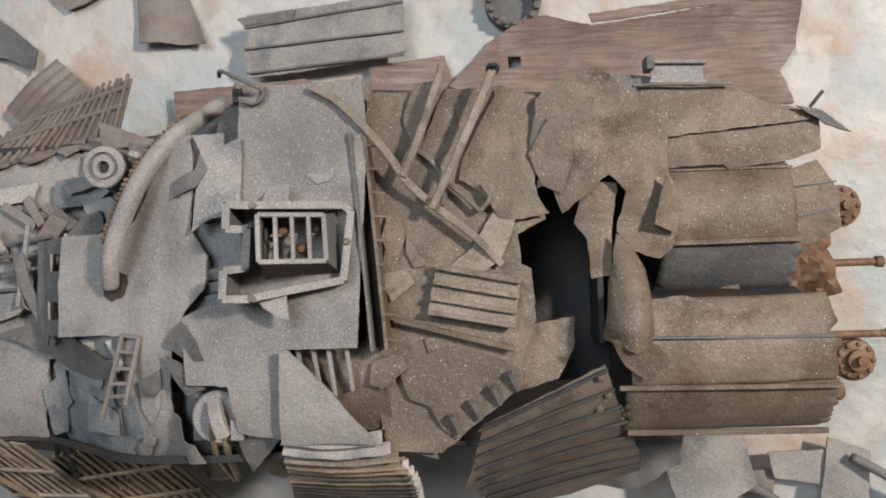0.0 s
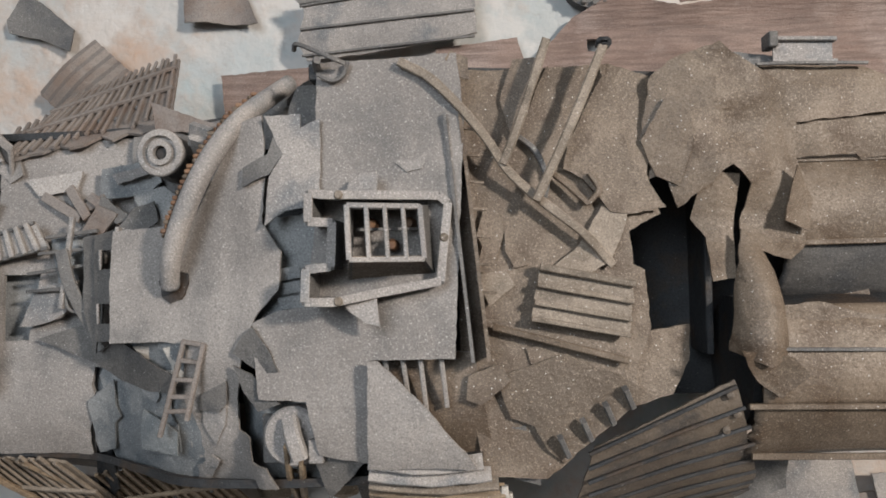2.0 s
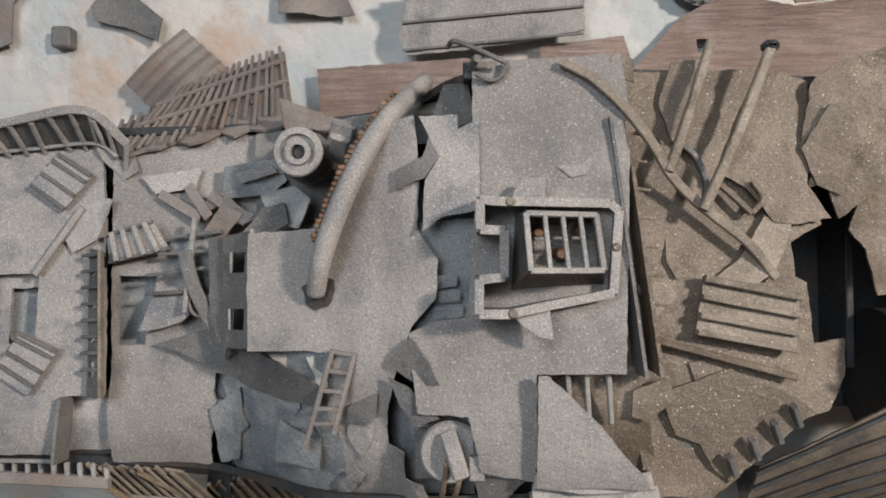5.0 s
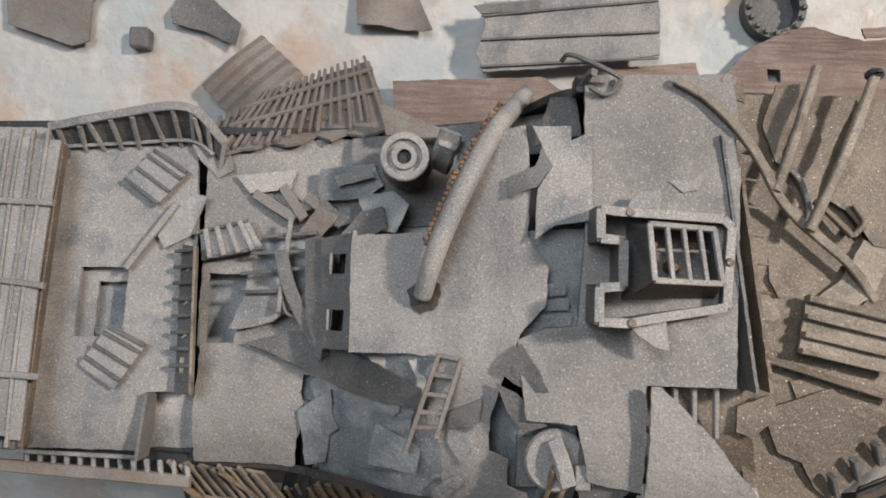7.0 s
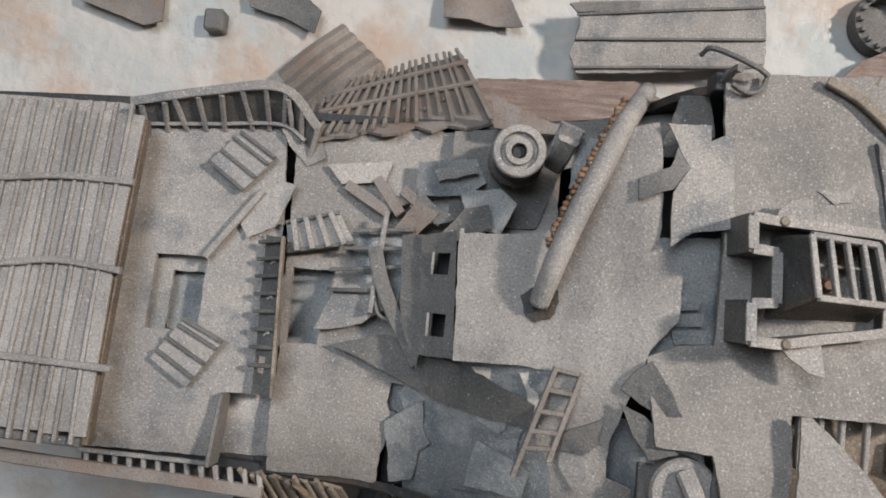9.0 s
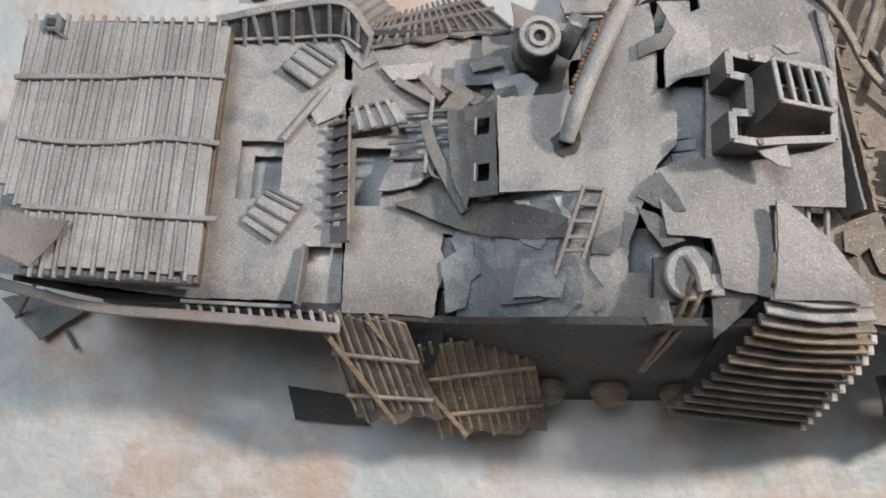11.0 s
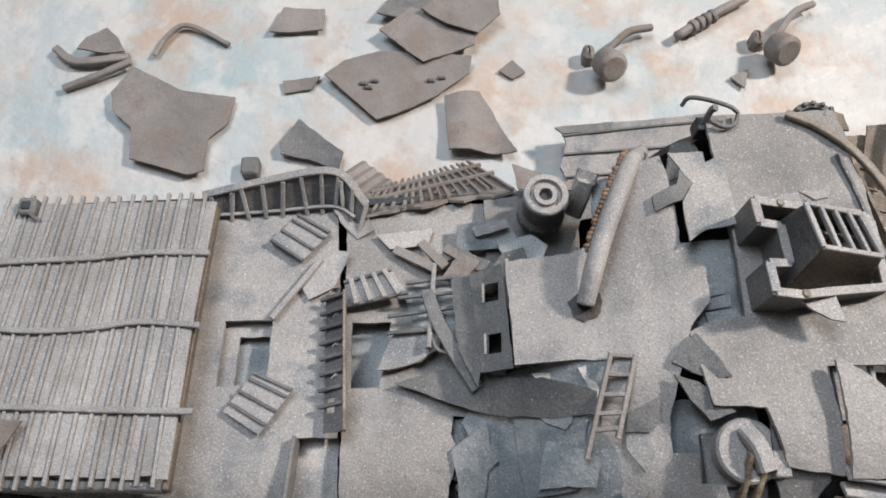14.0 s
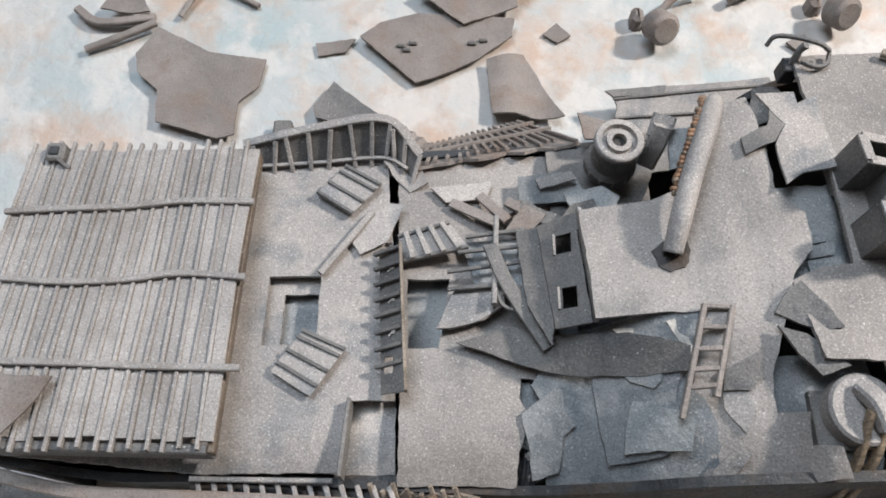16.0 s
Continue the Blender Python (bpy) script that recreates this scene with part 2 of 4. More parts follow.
    for i in range(len(line) - 1):
        for j in range(k):
            faces.append((i * k + j, i * k + (j + 1) % k, (i + 1) * k + (j + 1) % k, (i + 1) * k + j))
    faces += [tuple(range(k)), tuple(reversed(range((len(line) - 1) * k, len(line) * k)))]
    return mesh_object(name, verts, faces, material, parent, label, smooth)


def rect(w, h):
    b = 0.18 * min(w, h)
    return [(-w / 2 + b, -h / 2), (w / 2 - b, -h / 2), (w / 2, -h / 2 + b), (w / 2, h / 2 - b), (w / 2 - b, h / 2), (-w / 2 + b, h / 2), (-w / 2, h / 2 - b), (-w / 2, -h / 2 + b)]


def ring(r, k=14):
    return [(r * math.cos(2 * math.pi * i / k), r * math.sin(2 * math.pi * i / k)) for i in range(k)]


def bar(name, a, b, w, h, material, parent=None, label="", n=4, sag=0.0, knobbly=0.03):
    mid = (Vector(a) + Vector(b)) / 2 + Vector((0, 0, -sag))
    return sweep(name, [a, mid, b] if sag else [a, b], rect(w, h), material, parent, label, n=n, knobbly=knobbly)


def lathe(name, centre, profile, material, parent=None, label="", k=32, axis=(0, 0, 1), smooth=True):
    """A turned shape: (radius, height) pairs round an axis."""
    turn = Vector((0, 0, 1)).rotation_difference(Vector(axis)).to_matrix()
    verts, faces = [], []
    for r, h in profile:
        verts += [Vector(centre) + turn @ Vector((r * math.cos(2 * math.pi * i / k), r * math.sin(2 * math.pi * i / k), h)) for i in range(k)]
    for j in range(len(profile) - 1):
        for i in range(k):
            faces.append((j * k + i, j * k + (i + 1) % k, (j + 1) * k + (i + 1) % k, (j + 1) * k + i))
    faces += [tuple(reversed(range(k))), tuple(range((len(profile) - 1) * k, len(profile) * k))]
    ob = mesh_object(name, verts, faces, material, parent, label, smooth)
    if smooth:
        ob.data.set_sharp_from_angle(angle=radians(35))
    return ob


def block(name, lo, hi, material, parent=None, label="", bevel=0.4):
    """A box with its edges broken."""
    (x0, y0, z0), (x1, y1, z1) = lo, hi
    b = min(bevel, (x1 - x0) / 3, (y1 - y0) / 3, (z1 - z0) / 3)
    loop = lambda x0, y0, x1, y1, z: [(x0 + b, y0, z), (x1 - b, y0, z), (x1, y0 + b, z), (x1, y1 - b, z), (x1 - b, y1, z), (x0 + b, y1, z), (x0, y1 - b, z), (x0, y0 + b, z)]
    verts = loop(x0, y0, x1, y1, z0) + loop(x0, y0, x1, y1, z1 - b) + loop(x0 + b, y0 + b, x1 - b, y1 - b, z1)
    faces = [tuple(reversed(range(8))), tuple(range(16, 24))]
    for r in (0, 8):
        faces += [(r + i, r + (i + 1) % 8, r + 8 + (i + 1) % 8, r + 8 + i) for i in range(8)]
    return mesh_object(name, verts, faces, material, parent, label)


def shell(name, x0, x1, centre, radius, a0, a1, thick, material, parent=None, label="", drop=0.0, dent=1.0, rag=(0, 0), seed=3):
    """Part of a barrel lying along x: angles in degrees from the crest, plus towards the front."""
    cy, cz = centre
    nx, na = 22, 22
    verts, faces = [], []
    for side in (0, thick):
        for i in range(nx + 1):
            for j in range(na + 1):
                u, a = i / nx, radians(a0 + (a1 - a0) * j / na)
                e0 = rag[0] * noise.noise(Vector((j * 0.35, seed, 0)))
                e1 = rag[1] * noise.noise(Vector((j * 0.35, seed + 5, 0)))
                x = (x0 + e0) * (1 - u) + (x1 + e1) * u
                r = radius - side + dent * noise.noise(Vector((x * 0.03, a * 1.6, seed)))
                verts.append((x, cy - r * math.sin(a), cz + r * math.cos(a) - drop * u))
    m = (nx + 1) * (na + 1)
    at = lambda i, j: i * (na + 1) + j
    for i in range(nx):
        for j in range(na):
            q = (at(i, j), at(i + 1, j), at(i + 1, j + 1), at(i, j + 1))
            faces += [q, tuple(m + k for k in reversed(q))]
    for i in range(nx):
        faces += [(at(i, 0), at(i + 1, 0), m + at(i + 1, 0), m + at(i, 0)), (at(i, na), at(i + 1, na), m + at(i + 1, na), m + at(i, na))]
    for j in range(na):
        faces += [(at(0, j), at(0, j + 1), m + at(0, j + 1), m + at(0, j)), (at(nx, j), at(nx, j + 1), m + at(nx, j + 1), m + at(nx, j))]
    return mesh_object(name, verts, faces, material, parent, label, smooth=True)


# ---- setting ----


def ground_sheet():
    n, size = 90, 2000.0
    axis = [size * math.copysign(abs(u) ** 2.2, u) for u in (2 * i / n - 1 for i in range(n + 1))]
    verts = [(x, y, 1.2 * noise.noise(Vector((x * 0.012, y * 0.012, 4.0))) - 1.2) for x in axis for y in axis]
    faces = [(i * (n + 1) + j, (i + 1) * (n + 1) + j, (i + 1) * (n + 1) + j + 1, i * (n + 1) + j + 1) for i in range(n) for j in range(n)]
    return tagged(mesh_object("ground", verts, faces, GROUND, smooth=True), "pale mottled diorama ground with rust stains", "ground", kind="structure")


ground_sheet()
for wall_name, lo, hi in (("wall_north", (-2000, 2000, -5), (2000, 2060, 2300)), ("wall_south", (-2000, -2060, -5), (2000, -2000, 2300)),
                          ("wall_east", (2000, -2060, -5), (2060, 2060, 2300)), ("wall_west", (-2060, -2060, -5), (-2000, 2060, 2300)),
                          ("ceiling", (-2060, -2060, 2300), (2060, 2060, 2340))):
    tagged(block(wall_name, lo, hi, WALL), "unseen grey surface that closes the scene and bounces light", "ceiling" if wall_name == "ceiling" else "wall", kind="structure")
# ---- the wrecked hull ----
hull = thing("ship_hull", (-60, 0, 0), "broken grey model ship hull lying upright on the ground", "ship wreck")


def side_wall(name, line, z0, thick, material, lean=0.0):
    """A hull side: a line in plan with its top heights, standing on the ground."""
    verts, faces = [], []
    pts = spline(line, 5)
    for p in pts:
        j = 0.6 * noise.noise(Vector((p.x * 0.08, p.y * 0.08, 2)))
        for dy, z in ((0, p.z + j), (thick, p.z + j), (thick + lean, z0), (lean, z0)):
            verts.append((p.x, p.y + dy, z))
    for i in range(len(pts) - 1):
        for a in range(4):
            faces.append((i * 4 + a, i * 4 + (a + 1) % 4, i * 4 + 4 + (a + 1) % 4, i * 4 + 4 + a))
    faces += [(0, 1, 2, 3), tuple(len(verts) - 4 + i for i in range(4))]
    return mesh_object(name, verts, faces, material, hull)


side_wall("hull_side", [(-300, -68, 92), (-255, -75, 94), (-215, -76, 97), (-160, -79, 99)], -3, 3, HULL_AND_SHADE, lean=6)
side_wall("hull_side", [(-160, -79, 98), (-120, -81, 99), (-90, -82, 118), (-60, -82, 137), (0, -81, 140), (40, -79, 128), (70, -80, 122)], -3, 3, HULL_AND_SHADE, lean=-34)
side_wall("hull_side", [(-306, 50, 88), (-215, 53, 88), (-160, 52, 88), (-100, 52, 92), (-60, 54, 96), (-40, 58, 94), (-20, 63, 118), (10, 65, 126), (36, 64, 120), (100, 62, 112), (135, 60, 108)], -3, 3, HULL_AND_SHADE, lean=-6)
block("hull_bulkhead", (132, -46, -3), (135, 58, 88), HULL_AND_SHADE, hull)
block("hull_bulkhead", (-302, -68, -3), (-299, 50, 90), HULL_AND_SHADE, hull)
block("inner_floor", (-290, -66, 60), (228, 44, 64), HULL_AND_SHADE, hull)

sheet("poop_deck", [(-308, 52), (-220, 52), (-163, 48), (-160, 6), (-158, -51), (-173, -51), (-175, -74), (-222, -74), (-302, -66)], aft, 0, thick=2, material=GREY, parent=hull,
      holes=[[(-205, -4), (-186, -4), (-186, -30.5), (-205, -31)]], warp=0.3, label="sandy grey poop deck plate")
sheet("hatch_ledge", [(-208, -1), (-183, -1), (-183, -34), (-208, -34)], aft, -5, thick=1.5, material=GREY, parent=hull, holes=[[(-199.5, -9.5), (-184.5, -9.5), (-184.5, -33), (-199.5, -33)]], warp=0.1)
sheet("hatch_bottom", [(-208, -1), (-182, -1), (-182, -35), (-208, -35)], aft, -10, thick=1.5, material=BLUE, parent=hull, warp=0.1)
sheet("recess_floor", [(-179, -50), (-158, -50), (-158, -78), (-179, -78)], aft, -7, thick=1.5, material=GREY, parent=hull, warp=0.2)
bar("recess_wall", (-172.8, -51, 105), (-175, -76, 106), 1.4, 11, DARK, hull, knobbly=0.12)
sheet("middle_deck", [(-159, 46), (-120, 50), (-60, 52), (-60, 10), (-95, 0), (-95, -30), (-92, -46), (-115, -43), (-116, -50), (-113, -58), (-117, -68), (-118, -79), (-135, -78), (-157, -78), (-156, -33)], aft, -1, thick=2, material=DECK, parent=hull,
      holes=[[(-154.5, -5), (-139, -5), (-143, -32), (-154, -32)]], warp=0.5, label="sagging grey middle deck plate")
sheet("midhole_bottom", [(-160, 4), (-130, 4), (-134, -38), (-160, -38)], aft, -9, thick=1.5, material=BLUE, parent=hull, warp=0.3)
sheet("side_step", [(-121, -45), (-108, -43), (-104, -60), (-107, -70), (-119, -64)], aft, -5, thick=1.5, material=BLUE, parent=hull, warp=0.5)
sheet("side_step", [(-112, -46), (-108, -40), (-96, -30), (-60, -28), (-48, -50), (-52, -82), (-90, -83), (-108, -81), (-110, -68), (-105, -60)], side, -1.2, thick=2, material=BLUE, parent=hull, warp=0.7)

sheet("upper_deck_aft", [(-94, -31), (-95, 10), (-72, 11), (-61, 15), (-52, 30), (-43, 47), (-35, 49), (-33, 29), (-34, 10), (-27, 0), (-28, -13), (-36, -22), (-41, -36), (-45, -51), (-45, -62), (-39, -63), (-39, -72), (-33, -73), (-30, -81), (-64, -82.5), (-66, -61), (-66, -46), (-63, -31), (-76, -30.5)],
      upper, 0, thick=1.4, material=DECK, parent=hull, warp=0.7, jag=0.25, cell=4, label="buckled sandy grey upper deck plate")
sheet("upper_deck_fore", [(-15, 67), (7, 67), (35, 68), (37, 46), (32, -37), (4, -37), (3, -71), (-14, -68), (-18, -50), (-34, -49), (-37, -24), (-28, -20), (-18, -19), (-15, 10), (-15, 48)],
      upper, 0.6, thick=1.6, material=DECK, parent=hull, warp=0.5, jag=0.25, cell=4, label="sandy grey upper deck plate with torn edge")
sheet("sunken_plate", [(-42, 12), (-10, 14), (-8, -24), (-42, -26)], upper, -6, thick=1.2, material=BLUE, parent=hull, warp=1.5, jag=0.8)
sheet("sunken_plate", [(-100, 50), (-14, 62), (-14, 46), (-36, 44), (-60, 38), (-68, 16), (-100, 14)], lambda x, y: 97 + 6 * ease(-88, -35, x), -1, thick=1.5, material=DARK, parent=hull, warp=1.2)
sheet("sunken_plate", [(-47, -44), (-17, -46), (-16, -80), (-46, -80)], upper, -11, thick=1.2, material=BLUE, parent=hull, warp=0.6)
for bx, by, bl in ((-30, -6, 9), (-31, -11, 11), (-29, -16, 10)):
    sheet("torn_strip", [(bx, by), (bx + bl, by + 1), (bx + bl, by - 3), (bx + 1, by - 4)], upper, -3.5, (0.1, 0.4), 0.8, BLUE, hull, warp=0.4)

sheet("lower_deck", [(35, 65), (61, 65), (91, 67), (106, 62), (107, 44), (103, 25), (105, 15), (107, 10), (95, 4), (96, -8), (100, -10), (101, -31), (96, -42), (92, -58), (62, -80), (41, -78), (33, -39)],
      lower, 0, thick=1.6, material=BROWN, parent=hull, warp=0.6, jag=0.3, label="brown sandy lower deck plate")
sheet("under_floor", [(93, -34), (118, -31), (117, -44), (110, -56), (94, -60)], lower, -11, thick=1.4, material=BROWN, parent=hull, warp=0.4)
sheet("under_floor", [(3, -38), (38, -36), (44, -72), (6, -72)], upper, -13, thick=1.4, material=BROWN, parent=hull, warp=0.6)
for px in (8, 14, 20, 27):
    bar("deck_beam", (px, -36, upper(px, -38) - 4), (px + 1.5, -56 + (px % 5), upper(px, -56) - 10), 1.6, 2.2, GREY, hull)

# cross beam between the two decks, with a toothed web
beam = thing("bulkhead_beam", (34, 4, 130), "rusty brown bulkhead beam standing across the deck", "beam")
for dx, top, th in ((0, 0, 1.1), (5.2, -1.5, 1.3)):
    verts, faces = [], []
    for i in range(41):
        u = i / 40
        x, y = 30 + dx + 7.5 * u - 0.2, 46 - 84 * u
        z = upper(31, y) + 2.2 + top + (0.8 * noise.noise(Vector((u * 22, dx, 0))))
        for a, b in ((0, z), (th, z), (th, z - 16), (0, z - 16)):
            verts.append((x + a, y, b))
    for i in range(40):
        faces += [(i * 4 + a, i * 4 + (a + 1) % 4, i * 4 + 4 + (a + 1) % 4, i * 4 + 4 + a) for a in range(4)]
    faces += [(0, 1, 2, 3), (160, 161, 162, 163)]
    mesh_object("web_plate", verts, faces, DARK if dx == 0 else BROWN, beam)
for i in range(9):
    y = 41 - i * 9.4
    bar("rib", (36 + 7 * i / 9, y, upper(31, y) - 0.5), (41.5 + 7 * i / 9, y - 0.6, upper(31, y) - 2.0), 1.0, 1.2, BROWN, beam)

# ---- winch house: an open-topped wall round a slatted box ----
house = thing("winch_house", (8, -2, 138), "grey open-topped deckhouse wall with rusty corners", "deckhouse")
WALLS = [(-13.4, 18.2), (-7, 17.6), (-1, 17.6), (28, 17), (31, 14.5), (28, -11.4), (8, -14.5), (-5, -16.8), (-14.3, -16.5), (-14, -6.2), (-6.4, -5.6), (-6, 8.6), (-13.4, 9)]
for (x0, y0), (x1, y1) in zip(WALLS, WALLS[1:] + WALLS[:1]):
    low = 23 if min(x0, x1) < -3 else 14
    z1 = 161 - 0.25 * (x0 + 10) - 0.14 * y0
    z2 = 161 - 0.25 * (x1 + 10) - 0.14 * y1
    d = Vector((x1 - x0, y1 - y0, 0)).normalized() * 0.9
    verts, faces = [], []
    nrm = Vector((-d.y, d.x, 0)).normalized() * 0.95
    for base, z in ((Vector((x0, y0, 0)) - d, z1), (Vector((x1, y1, 0)) + d, z2)):
        verts += [base + nrm + Vector((0, 0, z)), base - nrm + Vector((0, 0, z)), base - nrm + Vector((0, 0, z - low)), base + nrm + Vector((0, 0, z - low))]
    faces = [(0, 1, 2, 3), (4, 5, 6, 7)] + [(a, (a + 1) % 4, 4 + (a + 1) % 4, 4 + a) for a in range(4)]
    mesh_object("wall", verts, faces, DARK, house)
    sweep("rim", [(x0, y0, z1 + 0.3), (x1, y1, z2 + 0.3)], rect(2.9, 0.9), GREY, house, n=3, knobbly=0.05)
for x, y in ((-4, 17.6), (-4, -16.6), (29.5, 3)):
    lathe("bollard", (x, y, 159.5 - 0.25 * (x + 10) - 0.14 * y), [(1.3, 0), (1.5, 2.6), (1.1, 3.2)], STICK, house, k=10)
sheet("corner_roof", [(-3, 18), (-2, 22), (2, 25.5), (7.5, 26), (7.5, 18)], upper, 8, thick=1, material=GREY, parent=house, warp=0.2)
sheet("corner_roof", [(-4, -17), (7.5, -15.5), (8.5, -25), (4, -24), (-1, -20.5)], upper, 11, thick=1, material=GREY, parent=house, warp=0.2)

skylight = thing("engine_skylight", (11, 4, 140), "grey slatted engine skylight box inside the deckhouse", "skylight")
top = [(0, 13.5, 166), (22.3, 13, 157.5), (23.6, -4, 162), (1, -3.6, 169.5)]
bot = [(-2, 15, 141), (25, 15, 139), (27, -11, 141), (-4, -11, 143)]
for i in range(4):
    a, b, c, d = Vector(top[i]), Vector(top[(i + 1) % 4]), Vector(bot[(i + 1) % 4]), Vector(bot[i])
    inn = (Vector((11, 4, 150)) - (a + b) / 2)
    inn.z = 0
    inn = inn.normalized() * 1.1
    verts = [a, b, c, d, a + inn, b + inn, c + inn, d + inn]
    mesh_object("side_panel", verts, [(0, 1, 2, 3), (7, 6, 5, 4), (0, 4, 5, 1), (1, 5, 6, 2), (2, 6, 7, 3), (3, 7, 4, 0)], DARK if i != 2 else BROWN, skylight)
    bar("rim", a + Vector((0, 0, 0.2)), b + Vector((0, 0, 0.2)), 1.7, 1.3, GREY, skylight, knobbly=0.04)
for u in (0.26, 0.51, 0.76):
    a, b = Vector(top[0]).lerp(Vector(top[1]), u), Vector(top[3]).lerp(Vector(top[2]), u)
    bar("slat", a, b, 1.4, 2.2, GREY, skylight, knobbly=0.05)
bar("cross_slat", (2, 6, 160), (22, 6, 154), 1.0, 1.4, DARK, skylight)
for x, y in ((5, 8), (12, 1), (18, 8)):
    lathe("inner_fitting", (x, y, 143), [(2.2, 0), (2.2, 7), (1.2, 9)], RUST, skylight, k=10)

# ---- tube: the fallen mast ----
mast = thing("fallen_mast", (-68, -10, 138), "bent grey mast tube with a frayed rusty seam", "mast")
axis = [(-68.8, -11, 137), (-66.2, -1, 142), (-61, 14, 143), (-53, 32, 140.5), (-44.5, 49, 129), (-32.5, 67.5, 104)]
tube = sweep("tube", axis, [(3.6 * math.cos(a), 4.0 * math.sin(a)) for a in (i * math.tau / 20 for i in range(20))], GREY, mast, taper=lambda u: 0.88 + 0.16 * math.sin(u * 2.8), smooth=True, n=8)
sheet("foot_crack", [(-74.5, -9), (-73, -14.5), (-69.5, -17), (-65, -15.5), (-62.6, -10), (-63, -6.5), (-69, -5)], upper, 0.5, thick=0.8, material=HULL_AND_SHADE, parent=mast, cell=2, jag=0.5, warp=0.2)
for i, p in enumerate(spline(axis, 10)[14:46]):
    r = random.Random(i)
    block("frayed_bit", (p.x - 4.6 + r.uniform(-0.6, 0.6), p.y + 1.6, p.z - 0.6 + r.uniform(-1, 1)), (p.x - 2.8 + r.uniform(-0.4, 0.6), p.y + 3.2, p.z + 1.4), RUST if i % 3 else BROWN, tube)

# ---- capstan ----
cap = thing("capstan", (-77.5, 38, 103), "capstan drum, dark grey for its shaded side, with a pale ringed top", "capstan")
drum = lathe("drum", (-77.5, 39, 104), [(9.8, 0), (9.8, 4), (8.2, 6), (8.2, 15.5), (9.0, 17)], DARK, cap)
top_ring = lathe("top_ring", (-77.5, 39, 121), [(9.0, 0), (9.0, 1.8), (8.5, 2.4), (6.5, 2.4), (6.1, 0.4), (4.8, 0.4), (4.6, 2.2), (2.7, 2.2), (2.4, -1), (0.4, -1)], GREY, cap)
lathe("hub", (-77.5, 39, 118), [(2.2, 0), (2.2, 3.0), (0.3, 3.2)], HULL_AND_SHADE, top_ring, k=12)
for i in range(12):
    a = i * math.tau / 12
    block("rivet", (-77.5 + 9.5 * math.cos(a) - 0.5, 39 + 9.5 * math.sin(a) - 0.5, 105.5), (-77.5 + 9.5 * math.cos(a) + 0.5, 39 + 9.5 * math.sin(a) + 0.5, 108.2), GREY, drum)
post = thing("deck_post", (-62, 40, 108), "pale grey rounded post beside the capstan", "post")
sweep("post_body", [(-64, 38, 108), (-63, 40, 118), (-61.5, 44, 125)], rect(7, 5), GREY, post, n=5)
sweep("post_cap", [(-63, 41, 121), (-60.5, 48, 125)], rect(8.5, 3.4), GREY, post, n=4)
fin = sheet("fin_plate", [(-88, 62), (-70, 55), (-60, 52), (-62, 49), (-86, 50)], flat, 106, thick=1, material=MUD, label="thin bent triangular plate behind the capstan", category="scrap plate")


# ---- davit crane on its round seat ----
crane = thing("davit_crane", (-22, -65, 140), "grey davit crane on a round seat, arm hanging over the side", "crane")
lathe("seat", (-23.8, -62.5, 140), [(10.2, 0), (10.2, 6), (9.4, 7), (0.3, 7)], GREY, crane)
block("cradle", (-36, -73, 130), (-17, -56, 140.5), DARK, crane)
head = sweep("head", [(-24.5, -56.5, 147.5), (-22.5, -62, 151), (-20.5, -69, 150)], rect(5.4, 4.6), GREY, crane, n=5)
for dx in (-2.4, 2.4):
    sweep("arm_rail", [(-22.5 + dx, -64, 151), (-25 + dx * 0.9, -79, 138), (-31 + dx * 0.3, -98, 105)], rect(1.7, 3.2), TAN, crane, n=6, knobbly=0.08)
for i in range(6):
    u = i / 5
    bar("lattice_bar", (-24 - 5 * u - 2, -72 - 20 * u, 144 - 29 * u), (-24 - 5 * u + 2, -73 - 20 * u, 143.5 - 29 * u), 1.1, 1.1, TAN, crane)
block("small_block", (-18, -71, 144), (-13, -63, 150), GREY, head)


# ---- scrap plates lying on the decks ----
def scrap(outline, surface, lift, material, label, name="scrap_plate", category="scrap plate", **kw):
    kw.setdefault("cell", 4.0)
    return sheet(name, outline, surface, lift, material=material, label=label, category=category, group="scrap plates on the wreck", **kw)


GR, DK = "torn grey plate lying on the upper deck", "dark grey torn plate on the upper deck"
scrap([(-33, 48), (-20, 48), (-20, 43), (-13, 46), (-13, 16), (-25, 14), (-32, 9), (-31, 26), (-26, 34), (-29, 39)], upper, 2.4, GREY, "grey torn flap bent over the hole in the deck", curl=1.2)
scrap([(-41, 23), (-41, 30), (-32, 34), (-29, 42), (-28, 37), (-26, 34), (-31, 27)], upper, 3.0, DARK, DK)
scrap([(-44, -34), (-40, -28), (-36, -25), (-31, -32), (-27, -40), (-32, -40.5), (-38, -38)], flat, 149, DARK, DK, slope=(0.3, 0.05))
scrap([(-44, -38), (-37, -41), (-27, -51), (-35, -53.5), (-40, -47)], flat, 148, DARK, DK, slope=(0.2, 0))
scrap([(-16, -49), (-5, -57), (0, -64), (0, -72), (-13, -86), (-17, -70)], upper, -3, DARK, "bent triangular plate at the deck edge with a shadow in its dark colour")
scrap([(-58.5, -49.5), (-48, -44), (-48.5, -52), (-52, -55.5), (-59, -55)], upper, 2.2, DARK, "small leaf-shaped grey plate", cell=3)
scrap([(-59, -55), (-52, -55.5), (-49, -52.5), (-50, -60), (-54, -67.5), (-59, -60)], upper, 1.2, GREY, "pale pointed plate half under a darker one", cell=3)
scrap([(-65, -83), (-63, -77), (-56, -71), (-53, -73), (-58, -80), (-63.5, -85.5)], upper, 1.8, GREY, "narrow torn plate at the deck edge", slope=(0, 0.1))
